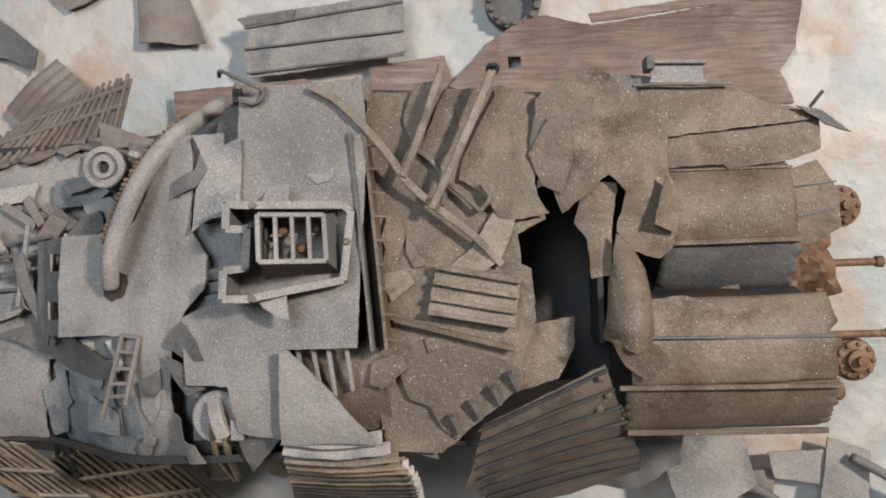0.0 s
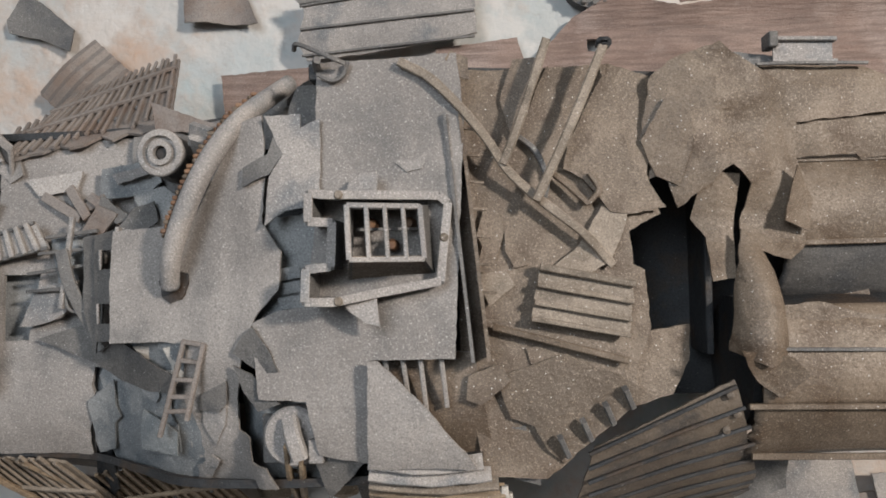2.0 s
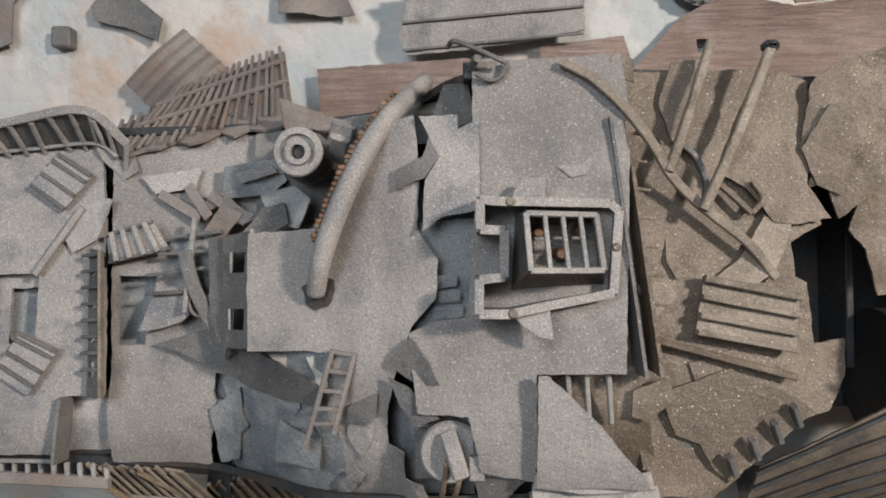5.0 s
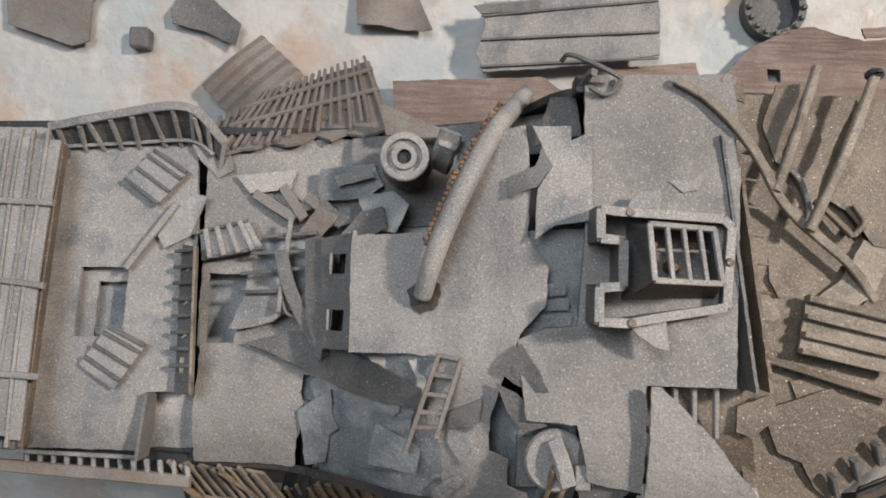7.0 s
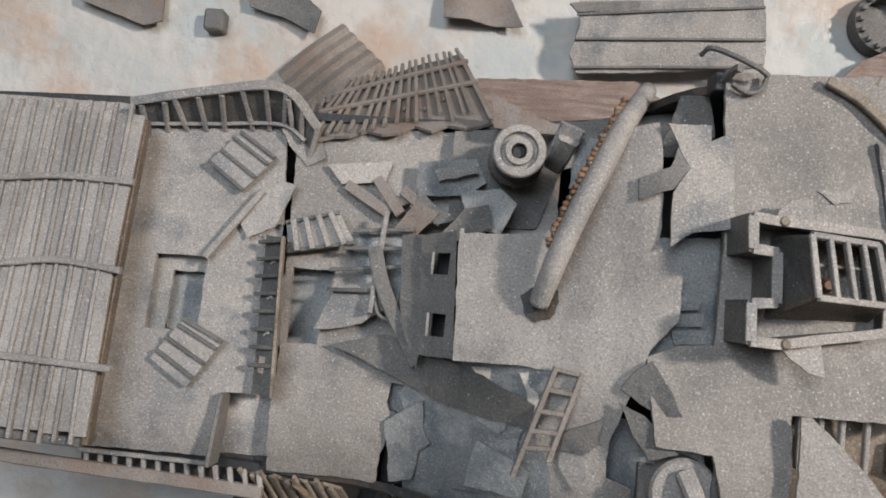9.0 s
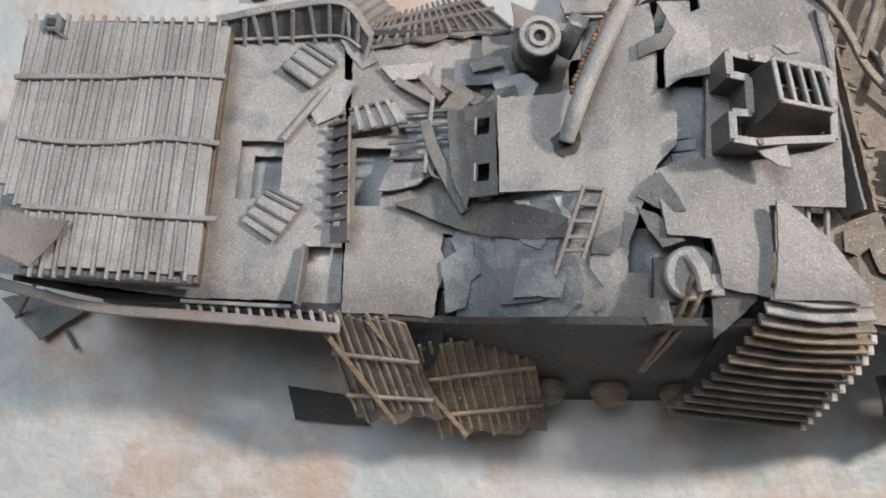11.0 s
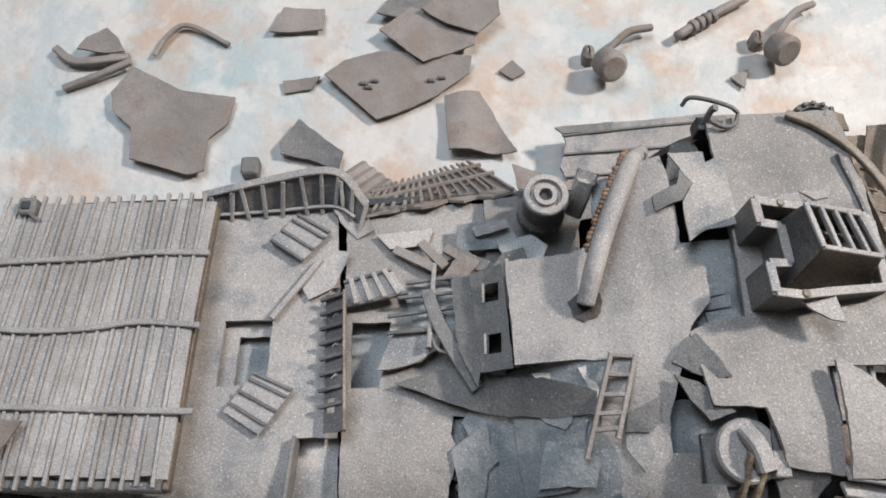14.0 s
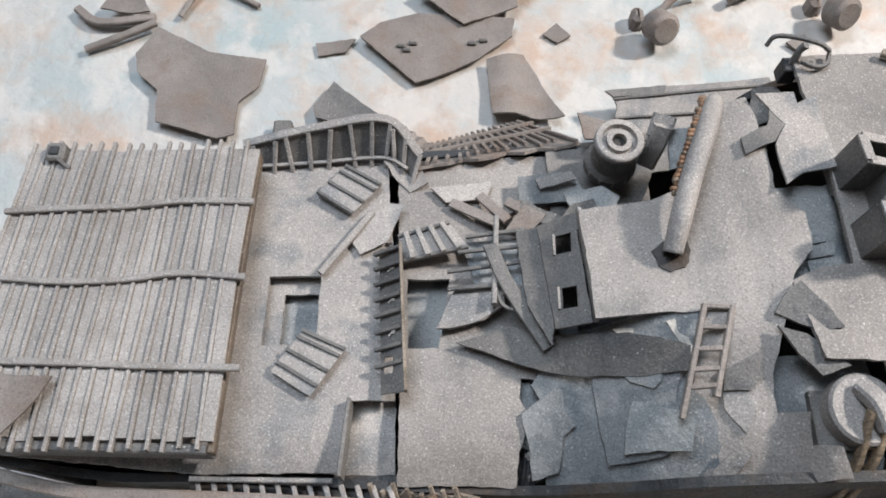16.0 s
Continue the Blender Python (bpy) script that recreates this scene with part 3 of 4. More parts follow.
# left of the mast
scrap([(-94, -43), (-82, -44), (-70, -47), (-72, -57), (-69, -61), (-69, -71), (-80, -73), (-91, -74), (-93, -62)], side, 0.8, BLUE, "bluish grey sheet sagging at the ship's side", curl=0.6)
scrap([(-88, -44), (-75, -47), (-76, -51), (-78, -53), (-84, -50)], side, 2.6, BLUE, "small bluish grey sheet under the blade plate", cell=3)
scrap([(-84, -56), (-78, -58), (-73, -60), (-68, -63), (-69.5, -72), (-78, -71), (-87, -71.5), (-86.5, -65)], side, 3.2, PALE_BLUE, "pale bluish grey rectangular sheet", curl=0.6)
scrap([(-116, -56), (-109, -51), (-103, -47), (-102, -57), (-99.5, -61), (-103, -64), (-105, -75), (-113, -77), (-114, -66)], side, 0.9, BLUE, "bluish grey torn sheet", curl=0.4)
scrap([(-73, -33), (-64, -31.5), (-64.5, -39), (-66, -46), (-70, -43), (-70, -39)], upper, -1.5, PALE, "small pale bare plastic fragment", thick=0.8, cell=3)
scrap([(-88, -33), (-66, -33), (-64, -37), (-72, -40), (-84, -37)], upper, -7, PALE, "pale fragment in the gap beside the long blade plate")
knife = scrap([(-137, -31), (-118, -26), (-105, -30), (-84, -35), (-68, -42), (-68, -49), (-80, -49), (-98, -46), (-117, -39)], lambda x, y: side(x, y), 3.4, DARK, "long dark blade-shaped plate lying over the deck gap", "blade_plate", thick=1.4)
block("pale_stub", (-73.5, -46, 128), (-68.5, -41, 134), PALE)["label"] = "small pale plastic stub"
bpy.data.objects["pale_stub"]["category"] = "scrap block"
scrap([(-111, 26), (-103, 20), (-96, 16), (-104, 14), (-112, 22)], aft, 8, DARK, "narrow dark plate in the scrap pile", slope=(0.2, 0))
scrap([(-96, 26), (-82, 28), (-76, 23), (-81, 12), (-92, 14)], aft, 12, BLUE, "bluish plate on the scrap pile", slope=(0.1, 0.2))
scrap([(-119, 11), (-111, 22), (-103, 18), (-111, 9)], aft, 8, MUD, "leaning plate in the scrap pile", slope=(0, 0.3))
scrap([(-104, 7), (-94, 20), (-86, 22), (-84, 14), (-92, 9)], aft, 13, DARK, "dark curled plate in the scrap pile", curl=2)
scrap([(-112, 37), (-91, 40), (-87, 31), (-93, 26), (-112, 24)], aft, 5, BLUE, "bluish flat plate beside the capstan")
scrap([(-106, 34), (-92, 37), (-90, 34), (-104, 30)], aft, 9, GREY, "small grey sliver beside the capstan", slope=(0, 0.3))
scrap([(-60, 28), (-48, 31), (-42, 44), (-58, 46)], upper, -10, BLUE, "bluish sunken plate behind the mast")
scrap([(-53, 43), (-36, 46), (-34, 52), (-20, 60), (-16, 66), (-34, 66), (-48, 56)], upper, -34, DARK, "dark plate at the deck's rear edge")
scrap([(-31, 44), (-14, 48), (-16, 62), (-25, 62)], upper, -10, DARK, "dark curved plate at the deck's rear edge", curl=-2)
scrap([(-143, -25), (-136, -10), (-119, -8), (-120, -18), (-127, -23), (-134, -25), (-139, -26)], aft, 4, GREY, "lobed grey plate leaning beside the deck opening", slope=(0.15, 0))
scrap([(-146, 34), (-122, 37), (-124, 29), (-140, 27)], aft, 2, GREY, "low grey plate along the rear edge")
for a, b in (((-138, 27, 97), (-121, 17, 100)), ((-127, 30, 97), (-117, 17, 102)), ((-117, 26, 100), (-102, 15, 104)), ((-123, 20, 98), (-110, 25, 100))):
    tagged(bar("wood_offcut", a, b, 4.0, 1.3, MUD), "loose grey wooden offcut lying on the deck", "wood offcut", "wood offcuts")
# lower deck
BR = "brown torn plate lying on the lower deck"
scrap([(74, 36), (90, 66), (96, 31), (108, 12), (95, 10), (88, 11), (79, 23), (72, 27)], lower, 4, BROWN, "large brown torn plate on the lower deck", slope=(0.08, 0.0))
scrap([(55, 68), (63, 68), (62, 56), (54, 39), (50, 53)], lower, 4, BROWN, BR, slope=(0.25, 0))
scrap([(68, 66), (74, 44), (62, 35), (56, 39), (63, 56)], lower, 1.4, BROWN, BR, slope=(0.05, 0))
scrap([(43, 14), (48, 12), (50, 6), (47, -4), (44, -11), (40, -8), (42, 0), (40, 4)], lower, 2.2, BROWN, "small brown torn plate", curl=0.5)
scrap([(39, -10), (50, -9), (53, -14), (44, -21)], lower, 3, STICK, "small brown five-sided plate", slope=(0, -0.1))
scrap([(50, 6), (58, -7), (53, -8), (50, -2)], lower, 2, BROWN, "small brown triangular plate")
scrap([(79, -11), (65, -9), (76, -1), (85, 13), (94, 10), (91, 1), (87, -7)], lower, 3, STICK, "shiny brown torn plate under the sticks", slope=(0.1, 0))
scrap([(45, -45), (56, -42), (70, -38), (76, -42), (90, -47), (98, -53), (80, -66), (68, -75), (62, -70), (58, -62), (50, -59)], lower, 3, BROWN, "large brown plate near the front of the lower deck", slope=(0, 0.04))
scrap([(56, -36), (72, -32), (92, -40), (90, -48), (72, -44), (58, -42)], lower, 1.6, BROWN, BR)
scrap([(42, -64), (55, -62), (60, -84), (48, -80)], lower, -3, DARK, "dark plate at the front edge", slope=(0, 0.3))
scrap([(36, -44), (47, -40), (50, -46), (40, -54), (35, -52)], lower, 5, BROWN, "small grey five-sided plate by the beam", slope=(0.1, -0.1))
for i, (x, y) in enumerate(((66, -72), (74, -67), (82, -62), (89, -57))):
    tagged(bar("tooth_block", (x + 3, y, lower(x, y) + 3), (x, y + 7, lower(x, y) + 6), 2.0, 3.4, DARK), "dark short rib stub on the ribbed plate's edge", "rib stub", "rib stubs")

# ---- sticks and strips on the lower deck ----
strip = sweep("bent_strip", [(15, 65, 139), (25, 59, 140), (33, 51, 141), (40, 43, 140), (46, 35, 138), (51, 27, 136), (60, 18, 134), (77, 4, 133), (88, -8, 129)], rect(3.2, 2.2), STICK, knobbly=0.06)
tagged(strip, "long bent grey strip lying across the sticks", "strip")
for pts, w in (([(67, 73, 130), (57, 45, 134), (50, 28, 137)], 3.2), ([(87, 70, 130), (74, 41, 135), (61, 15, 138)], 3.4)):
    tagged(sweep("loose_stick", pts, rect(w, 3.0), STICK, knobbly=0.07), "straight grey-brown stick leaning on the lower deck", "stick", "loose sticks")
for pts in ([(67, 26, 129), (74, 20, 129), (80, 14, 129)], [(80, 14, 129), (84, 19, 129), (81, 25, 128)], [(55, 40, 127), (62, 34, 127), (66, 24, 126), (65, 17, 126)]):
    tagged(sweep("angle_strip", pts, rect(2.0, 2.4), DARK if pts[0][0] == 55 else BROWN, knobbly=0.05), "short brown angle strip on the lower deck", "strip", "angle strips")
tagged(block("stick_knob", (84.5, 69, 128), (90, 73, 132), HULL_AND_SHADE, bevel=1.2), "dark knob at the end of a stick", "knob")

# corrugated plate
corr = thing("corrugated_plate", (76, -20, 130), "grey-brown corrugated plate with raised ribs", "corrugated plate")
C0, C1, C2, C3 = Vector((62, -7, 0)), Vector((95, -14, 0)), Vector((92, -33, 0)), Vector((58, -26, 0))
sheet("panel", [tuple(c.xy) for c in (C0, C1, C2, C3)], lower, 4.5, thick=1.4, material=STICK, parent=corr, cell=4, warp=0.3)
for u in (0.04, 0.36, 0.68, 0.97):
    a, b = C0.lerp(C3, u), C1.lerp(C2, u)
    a.z, b.z = lower(a.x, a.y) + 6, lower(b.x, b.y) + 6
    bar("rib", a, b, 2.6 if u < 0.1 else 1.8, 2.6, STICK, corr, knobbly=0.08)
lip = tagged(bar("loose_batten", (45, -28, lower(45, -28) + 4), (91, -41, lower(91, -41) + 6), 2.4, 2.2, BROWN, knobbly=0.06), "brown batten lying beside the corrugated plate", "batten")

# ---- torn plating and barrels ----
tear = thing("torn_plating", (130, 15, 100), "brown crumpled plating torn open at the break", "torn plating")
sheet("crumpled_sheet", [(105, 60), (112, 66), (130, 72), (142, 63), (150, 59), (160, 55), (159, 29), (164, 12), (158, -4), (152, -8), (141, -4), (136, 4), (140, 20), (133, 27), (123, 19), (114, 12), (109, 25), (104, 23), (110, 51), (101, 37)],
      torn, 2, thick=1.0, material=BROWN, parent=tear, cell=3, warp=1.6, jag=0.5)
sheet("tongue", [(124, 25), (137, 24), (136, 14), (134, 1), (132, -14), (124, -15), (124, 1), (119, 8)], torn, -1.5, thick=1, material=BROWN, parent=tear, cell=3, warp=0.8)
sheet("rolled_edge", [(135, 3), (141, -3), (146, -12), (147, -40), (138, -44), (127, -39), (130, -19)], torn, 3.5, thick=1, material=BROWN, parent=tear, cell=3, warp=1.2, profile=lambda x, y: -0.09 * (x - 138) ** 2 + 2)
sheet("bent_tip", [(128, -38), (146, -41), (152, -47), (142, -55), (134, -49)], torn, 2, (0.1, 0.15), 1, BROWN, tear, cell=3, curl=1.5)
sheet("peeled_flake", [(101, 37), (110, 52), (118, 53), (119, 34), (114, 20), (106, 24)], torn, 4.2, (0.02, 0.05), 0.9, BROWN, tear, cell=3)
sheet("peeled_flake", [(150, 6), (156, 26), (163, 14), (160, 2)], torn, 6, (-0.3, 0), 0.9, BROWN, tear, cell=3, curl=1.5)

barrel = thing("boiler_barrel", (178, -48, 30), "brown riveted barrel shell lying at the broken end", "boiler barrel", "barrels at the break")
shell("shell_top", 137, 218, (-48, 96), 39, -38, 15, 1.4, BROWN, barrel, drop=4, rag=(2, 4))
shell("shell_front", 135, 219, (-48, 96), 38, 15, 52, 1.4, BROWN, barrel, drop=4, rag=(2, 3), seed=6)
shell("shell_bottom", 142, 221, (-48, 94), 36, 52, 105, 1.4, DARK, barrel, drop=4, rag=(3, 4), seed=8)
for a, w, x0 in ((15, 2.0, 132), (52, 2.4, 137), (-14, 1.2, 142)):
    y, z = -48 - 39 * math.sin(radians(a)), 96 + 39 * math.cos(radians(a))
    sweep("seam", [(x0, y, z + 0.6), (175, y - 1, z - 1), (219, y - 2, z - 3.5)], rect(w, 1.7), BROWN if w > 1.5 else DARK, barrel, knobbly=0.06)
lathe("inner_core", (140, -48, 92), [(26, 0), (26, 76), (0.5, 77)], HULL_AND_SHADE, barrel, axis=(1, 0, 0))
barrel2 = thing("boiler_barrel", (186, 8, 30), "brown barrel shell half covered by torn plates", "boiler barrel", "barrels at the break")
shell("shell_top", 158, 213, (8, 78), 36, -40, 16, 1.4, BROWN, barrel2, drop=3, rag=(2, 1), seed=11)
shell("shell_front", 156, 215, (8, 78), 35, 16, 62, 1.4, DARK, barrel2, drop=3, rag=(3, 3), seed=12)
for a, w in ((16, 2.2), (-36, 1.1)):
    y, z = 8 - 36 * math.sin(radians(a)), 78 + 36 * math.cos(radians(a))
    sweep("seam", [(157, y, z + 0.6), (185, y, z - 1), (214, y, z - 2.6)], rect(w, 1.6), BROWN, barrel2, knobbly=0.06)
lathe("inner_core", (160, 8, 76), [(24, 0), (24, 55), (0.5, 56)], HULL_AND_SHADE, barrel2, axis=(1, 0, 0))


def roof(x, y):
    return 111 - 0.09 * (x - 150) - 0.006 * (y - 42) ** 2


PL = "brown curved plate over the barrels with dark seams"
sheet("cover_plate", [(148, 66), (188, 64), (204, 56), (226, 52), (227, 49), (160, 43)], roof, 3, thick=1.2, material=BROWN, label=PL, category="hull plate", group="cover plates", cell=4, warp=0.6)
sheet("cover_plate", [(158, 44), (226, 50), (226, 36), (214, 32), (186, 29), (184, 31), (160, 30)], roof, 1, thick=1.2, material=BROWN, label=PL, category="hull plate", group="cover plates", cell=4, warp=0.6)
sheet("cover_plate", [(146, -24), (160, -23), (172, -27), (212, -32), (216, -42), (146, -36)], lambda x, y: 129 - 0.05 * (x - 146) + 0.2 * (y + 42) * -0.6, 2, thick=1.2, material=BROWN, label=PL, category="hull plate", group="cover plates", cell=4, warp=0.6)
tagged(sweep("seam_rod", [(146, 65, 114), (165, 65, 113), (188, 64.5, 111)], rect(1.2, 1.2), DARK), "thin dark rod along a plate seam", "rod")
sheet("spike_plate", [(214, 54), (226, 52), (240, 43), (228, 46)], roof, 4, thick=1, material=DARK, label="dark pointed plate sticking out over the barrels", category="scrap plate", slope=(-0.2, 0.1))
tagged(bar("bent_pin", (222, 54, 106), (226, 60, 110), 1.4, 1.4, DARK), "short dark bent pin", "pin")
wing = thing("channel_piece", (167, 71, 100), "small grey channel section with a broken bracket", "channel piece")
sheet("web", [(156, 77), (178, 75), (178, 68), (156, 68)], flat, 105, thick=1, material=GREY, parent=wing, warp=0.2)
for y in (76.5, 68):
    bar("flange", (155, y, 105.5), (179, y - 1.2, 105.5), 1.6, 3.4, GREY, wing)
block("bracket", (153.5, 73, 100), (157, 79, 108), DARK, wing)
sheet("rear_shelf", [(138, 74), (180, 68), (186, 62), (150, 62)], flat, 101, thick=1.4, material=DARK, label="dark shelf plate at the hull's rear edge", category="hull plate")

# engines behind the barrels
for ex, ey, ez in ((258, 14, 52), (262, -62, 52)):
    eng = thing("engine_cylinder", (ex, ey, 0), "rusty red-brown engine cylinder with bolted lid", "engine", "engine cylinders")
    lathe("body", (ex, ey, 0), [(11, 0), (11, 20), (9.4, 22), (9.4, ez - 4), (10.6, ez - 3), (10.6, ez)], RUST, eng, k=20)
    lid = lathe("lid", (ex, ey, ez), [(9.6, 0), (9.4, 2), (5.5, 3), (5.2, 5.5), (2.4, 6), (2.2, 9), (0.4, 9.2)], RUST, eng, k=20)
    for i in range(9):
        a = i * math.tau / 9
        lathe("bolt", (ex + 8 * math.cos(a), ey + 8 * math.sin(a), ez + 1.5), [(1.2, 0), (1.2, 2.0), (0.3, 2.3)], RUST, lid, k=6)
    block("pedestal", (ex - 26, ey - 14, -1), (ex - 8, ey + 14, ez - 10), RUST, eng, bevel=3)
    block("valve_chest", (ex - 22, ey - 21, ez - 18), (ex - 2, ey - 12, ez - 4), RUST, eng, bevel=2)
    rod_y = -14 if ey > 0 else -49
    prod = sweep("piston_rod", [(ex - 22, rod_y, ez + 4), (ex + 16, rod_y, ez + 4)], ring(1.9, 10), RUST, eng, smooth=True)
    lathe("rod_end", (ex + 14, rod_y, ez + 4), [(2.6, 0), (2.9, 1), (2.9, 3.4), (2.2, 4)], RUST, prod, k=10, axis=(1, 0, 0))
eng_cover = sheet("engine_cover", [(220, 30), (234, 34), (244, 20), (245, 3), (232, -4), (219, -4)], flat, 84, thick=1.2, material=BROWN, label="brown plate covering the engine", category="hull plate", slope=(-0.25, 0))
for y0, y1 in ((22, 24), (8, 12)):
    bar("cover_seam", (221, y0, 88), (243, y1, 81.5), 0.9, 0.9, DARK, eng_cover)
sheet("crushed_machinery", [(150, -2), (250, -4), (252, -28), (226, -40), (160, -24), (148, -14)], lambda x, y: 60 + 9 * noise.noise(Vector((x * 0.09, y * 0.09, 3))), 0, thick=60, material=RUST, label="rust-brown heap of crushed machinery between the barrels", category="machinery", cell=4, warp=3)
sheet("wedge_plate", [(172, -24), (192, -18), (192, -28), (178, -30)], flat, 96, thick=1.2, material=BROWN, label="brown wedge-shaped plate between the barrels", category="scrap plate", slope=(0.3, -0.2))
tagged(bar("loose_pipe", (186, -16, 96), (220, -22, 88), 3, 3, BROWN), "thin brown pipe between the barrels", "pipe")

# ---- peeled side plating at the front ----
peel = thing("peeled_side_plating", (22, -80, 60), "grey plating peeled down the ship's side, strips splitting apart", "hull plating")
sheet("cap_panel", [(4, -36.5), (7, -36.5), (21, -50), (36, -68), (38, -72), (3, -72)], upper, 5.5, thick=1.2, material=DECK, parent=peel, cell=4, warp=0.5, slope=(0.0, 0.06))
for i in range(14):
    u = i / 13
    y = -71 - 46 * u ** 0.9
    z = 152 - 74 * u ** 1.25
    x0, x1 = 2.5 - 5 * u - 10 * u * u, 40 + 10 * math.sin(min(1.0, 2.2 * u) * math.pi / 2)
    sweep("strip", [(x0, y + 1, z), ((x0 + x1) / 2, y - 1.5, z - 1.2), (x1, y - 4 * u, z - 2)], rect(5.2 if i < 4 else 3.4, 1.3), (GREY, GREY, STICK, TAN)[i] if i < 4 else (TAN if i in (4, 6) else UMBER_SHADE), peel, n=4, up=(0, 0.55, 0.8), knobbly=0.1)
    if i > 2:
        block("strip_end", (x1 - 1.5, y - 4 * u - 2, z - 3.4), (x1 + 1.2, y - 4 * u + 1.6, z - 0.6), PALE, peel)
sheet("backing", [(-4, -70), (40, -70), (46, -116), (-10, -114)], lambda x, y: 149 - 74 * (min(1.0, (-70 - y) / 46) ** 1.35 if y < -70 else 0.0), -7, thick=1, material=HULL_AND_SHADE, parent=peel, warp=0.5)

rp = thing("ribbed_plate", (105, -75, 60), "ribbed side plate darkened for shade, sagging over the ship's edge", "ribbed plate")


def sag(x, y):
    d = max(0.0, (-50 - y) - 0.42 * (128 - x))
    return 139 - 0.012 * d * d - 0.25 * d


sheet("plate", [(78, -70), (102, -59), (126, -48), (129, -58), (134, -72), (146, -92), (154, -112), (118, -118), (84, -112), (70, -98), (74, -86)], sag, 0, thick=1.3, material=UMBER_SHADE, parent=rp, cell=4, warp=1.0)
for i in range(8):
    u = i / 7
    ax, ay, bx, by = 76 + 4 * u - 6 * (1 - u) * u, -72 - 38 * u, 126 + 24 * u, -50 - 54 * u
    pts = []
    for k in range(5):
        v = k / 4
        x, y = ax + (bx - ax) * v, ay + (by - ay) * v + 3 * math.sin(v * math.pi) * u
        pts.append((x, y, sag(x, y) + 1))
    sweep("rib", pts, rect(1.3, 1.9), HULL_AND_SHADE, rp, n=4, knobbly=0.06)
for x, y in ((124, -53), (127, -60), (124, -66)):
    lathe("lug", (x, y, sag(x, y)), [(1.6, 0), (1.4, 1.6), (0.6, 2)], UMBER_SHADE, rp, k=10)
# ---- poop: planked raft, rails, covers ----
raft = thing("planked_deck_section", (-262, -12, 92), "greyed planked deck section resting askew on the poop", "deck planking")


def raft_z(x, y):
    return 113.8 - 0.15 * y - (0.10 * (-58 - y) if y < -58 else 0.0) + 0.6 * math.sin(x * 0.11 + y * 0.03)


rng = random.Random(5)
COUNT = 34
for i in range(COUNT):
    u = (i + 0.5) / COUNT
    xt, xb = -297 + 85 * u, -299 + 86 * u
    long_end = i % 2 == 0
    yt = 43.5 + 1.0 * u + (3.6 if long_end else 0.3) + rng.uniform(-0.5, 0.5)
    yb = -65.5 - 0.5 * u - (3.4 if long_end else 0.0) + rng.uniform(-0.8, 0.8)
    if u < 0.2:
        yb += 24 + (0.2 - u) * 60
    w = 85 / COUNT * (0.52 if long_end else 1.75)
    pts = []
    for k in range(6):
        v = k / 5
        y = yt + (yb - yt) * v
        x = xt + (xb - xt) * v + 0.35 * math.sin(v * 7 + i)
        pts.append((x, y, raft_z(x, y) + (0.85 if long_end else 0.2 * math.sin(i * 2.7))))
    sweep("plank", pts, rect(w, 2.0 if long_end else 1.6), WOOD, raft, n=2, taper=lambda s: 1.0 - 0.03 * s, knobbly=0.05)
for line in ([(-298, 16), (-280, 16.5), (-255, 18), (-235, 20), (-209.5, 19.5)], [(-291, -11), (-270, -13), (-250, -12), (-232, -9.5), (-208.5, -11.5)], [(-284, -41), (-260, -42), (-235, -43), (-206, -44)]):
    sweep("batten", [(x, y, raft_z(x, y) + 2.2) for x, y in line], rect(2.3, 1.9), WOOD, raft, n=5, knobbly=0.07)
sweep("edge_joist", [(-211.5, 43, raft_z(-211, 43) - 3.2), (-212, -10, raft_z(-212, -10) - 3.4), (-213, -70, raft_z(-213, -70) - 3.2)], rect(2.2, 4.5), BROWN, raft, n=6)
for x0, y0, x1, y1 in ((-213, 41, -292, 40), (-214, -69, -282, -67)):
    bar("under_joist", (x0, y0, raft_z(x0, y0) - 6), (x1, y1, raft_z(x1, y1) - 6), 3, 12, DARK, raft)
scrap([(-290, -43), (-276, -46), (-263, -47), (-268, -56), (-276, -66), (-290, -60)], raft_z, 3.5, MUD, "torn brown-grey plate lying on the planks", curl=1.0)
lever = thing("small_fitting", (-285, 41, 108), "small dark box fitting on the planks", "fitting")
block("box", (-289, 37.5, raft_z(-286, 40)), (-282, 45, raft_z(-286, 40) + 4.5), DARK, lever, bevel=0.8)
block("slot", (-287.5, 39.5, raft_z(-286, 40) + 4.4), (-284, 43, raft_z(-286, 40) + 5.2), HULL_AND_SHADE, lever)
bar("arm", (-284, 38, raft_z(-286, 40) + 4), (-280, 35, raft_z(-286, 40) + 2), 1.6, 2, DARK, lever)

bulwark = thing("rear_bulwark", (-190, 50, 88), "grey ribbed bulwark, inner bays coloured dark for shade", "bulwark")
LOW = [(-219, 42.5, 92.5), (-190, 45, 92), (-164, 46, 92), (-152, 36, 93)]
TOP = [(-219, 50, 101), (-190, 55, 105), (-163, 58, 106), (-150, 46, 99)]
lo, hi = spline(LOW, 8), spline(TOP, 8)
verts, faces = [], []
for a, b in zip(lo, hi):
    out = Vector((0.1, 1.3, -0.6))
    verts += [a, b, b + out, a + out]
for i in range(len(lo) - 1):
    faces += [(i * 4 + a, i * 4 + (a + 1) % 4, i * 4 + 4 + (a + 1) % 4, i * 4 + 4 + a) for a in range(4)]
mesh_object("panel", verts, faces + [(0, 1, 2, 3), tuple(len(verts) - 4 + i for i in range(4))], DARK, bulwark)
for i in range(11):
    k = 1 + int(i * (len(lo) - 3) / 10)
    a, b = lo[k] + Vector((0, -1, 0.6)), hi[k] + Vector((2.0 * math.sin(i * 2.1), -1, 0.2))
    bar("rib", a, b, 1.7, 1.7, GREY, bulwark, knobbly=0.1)
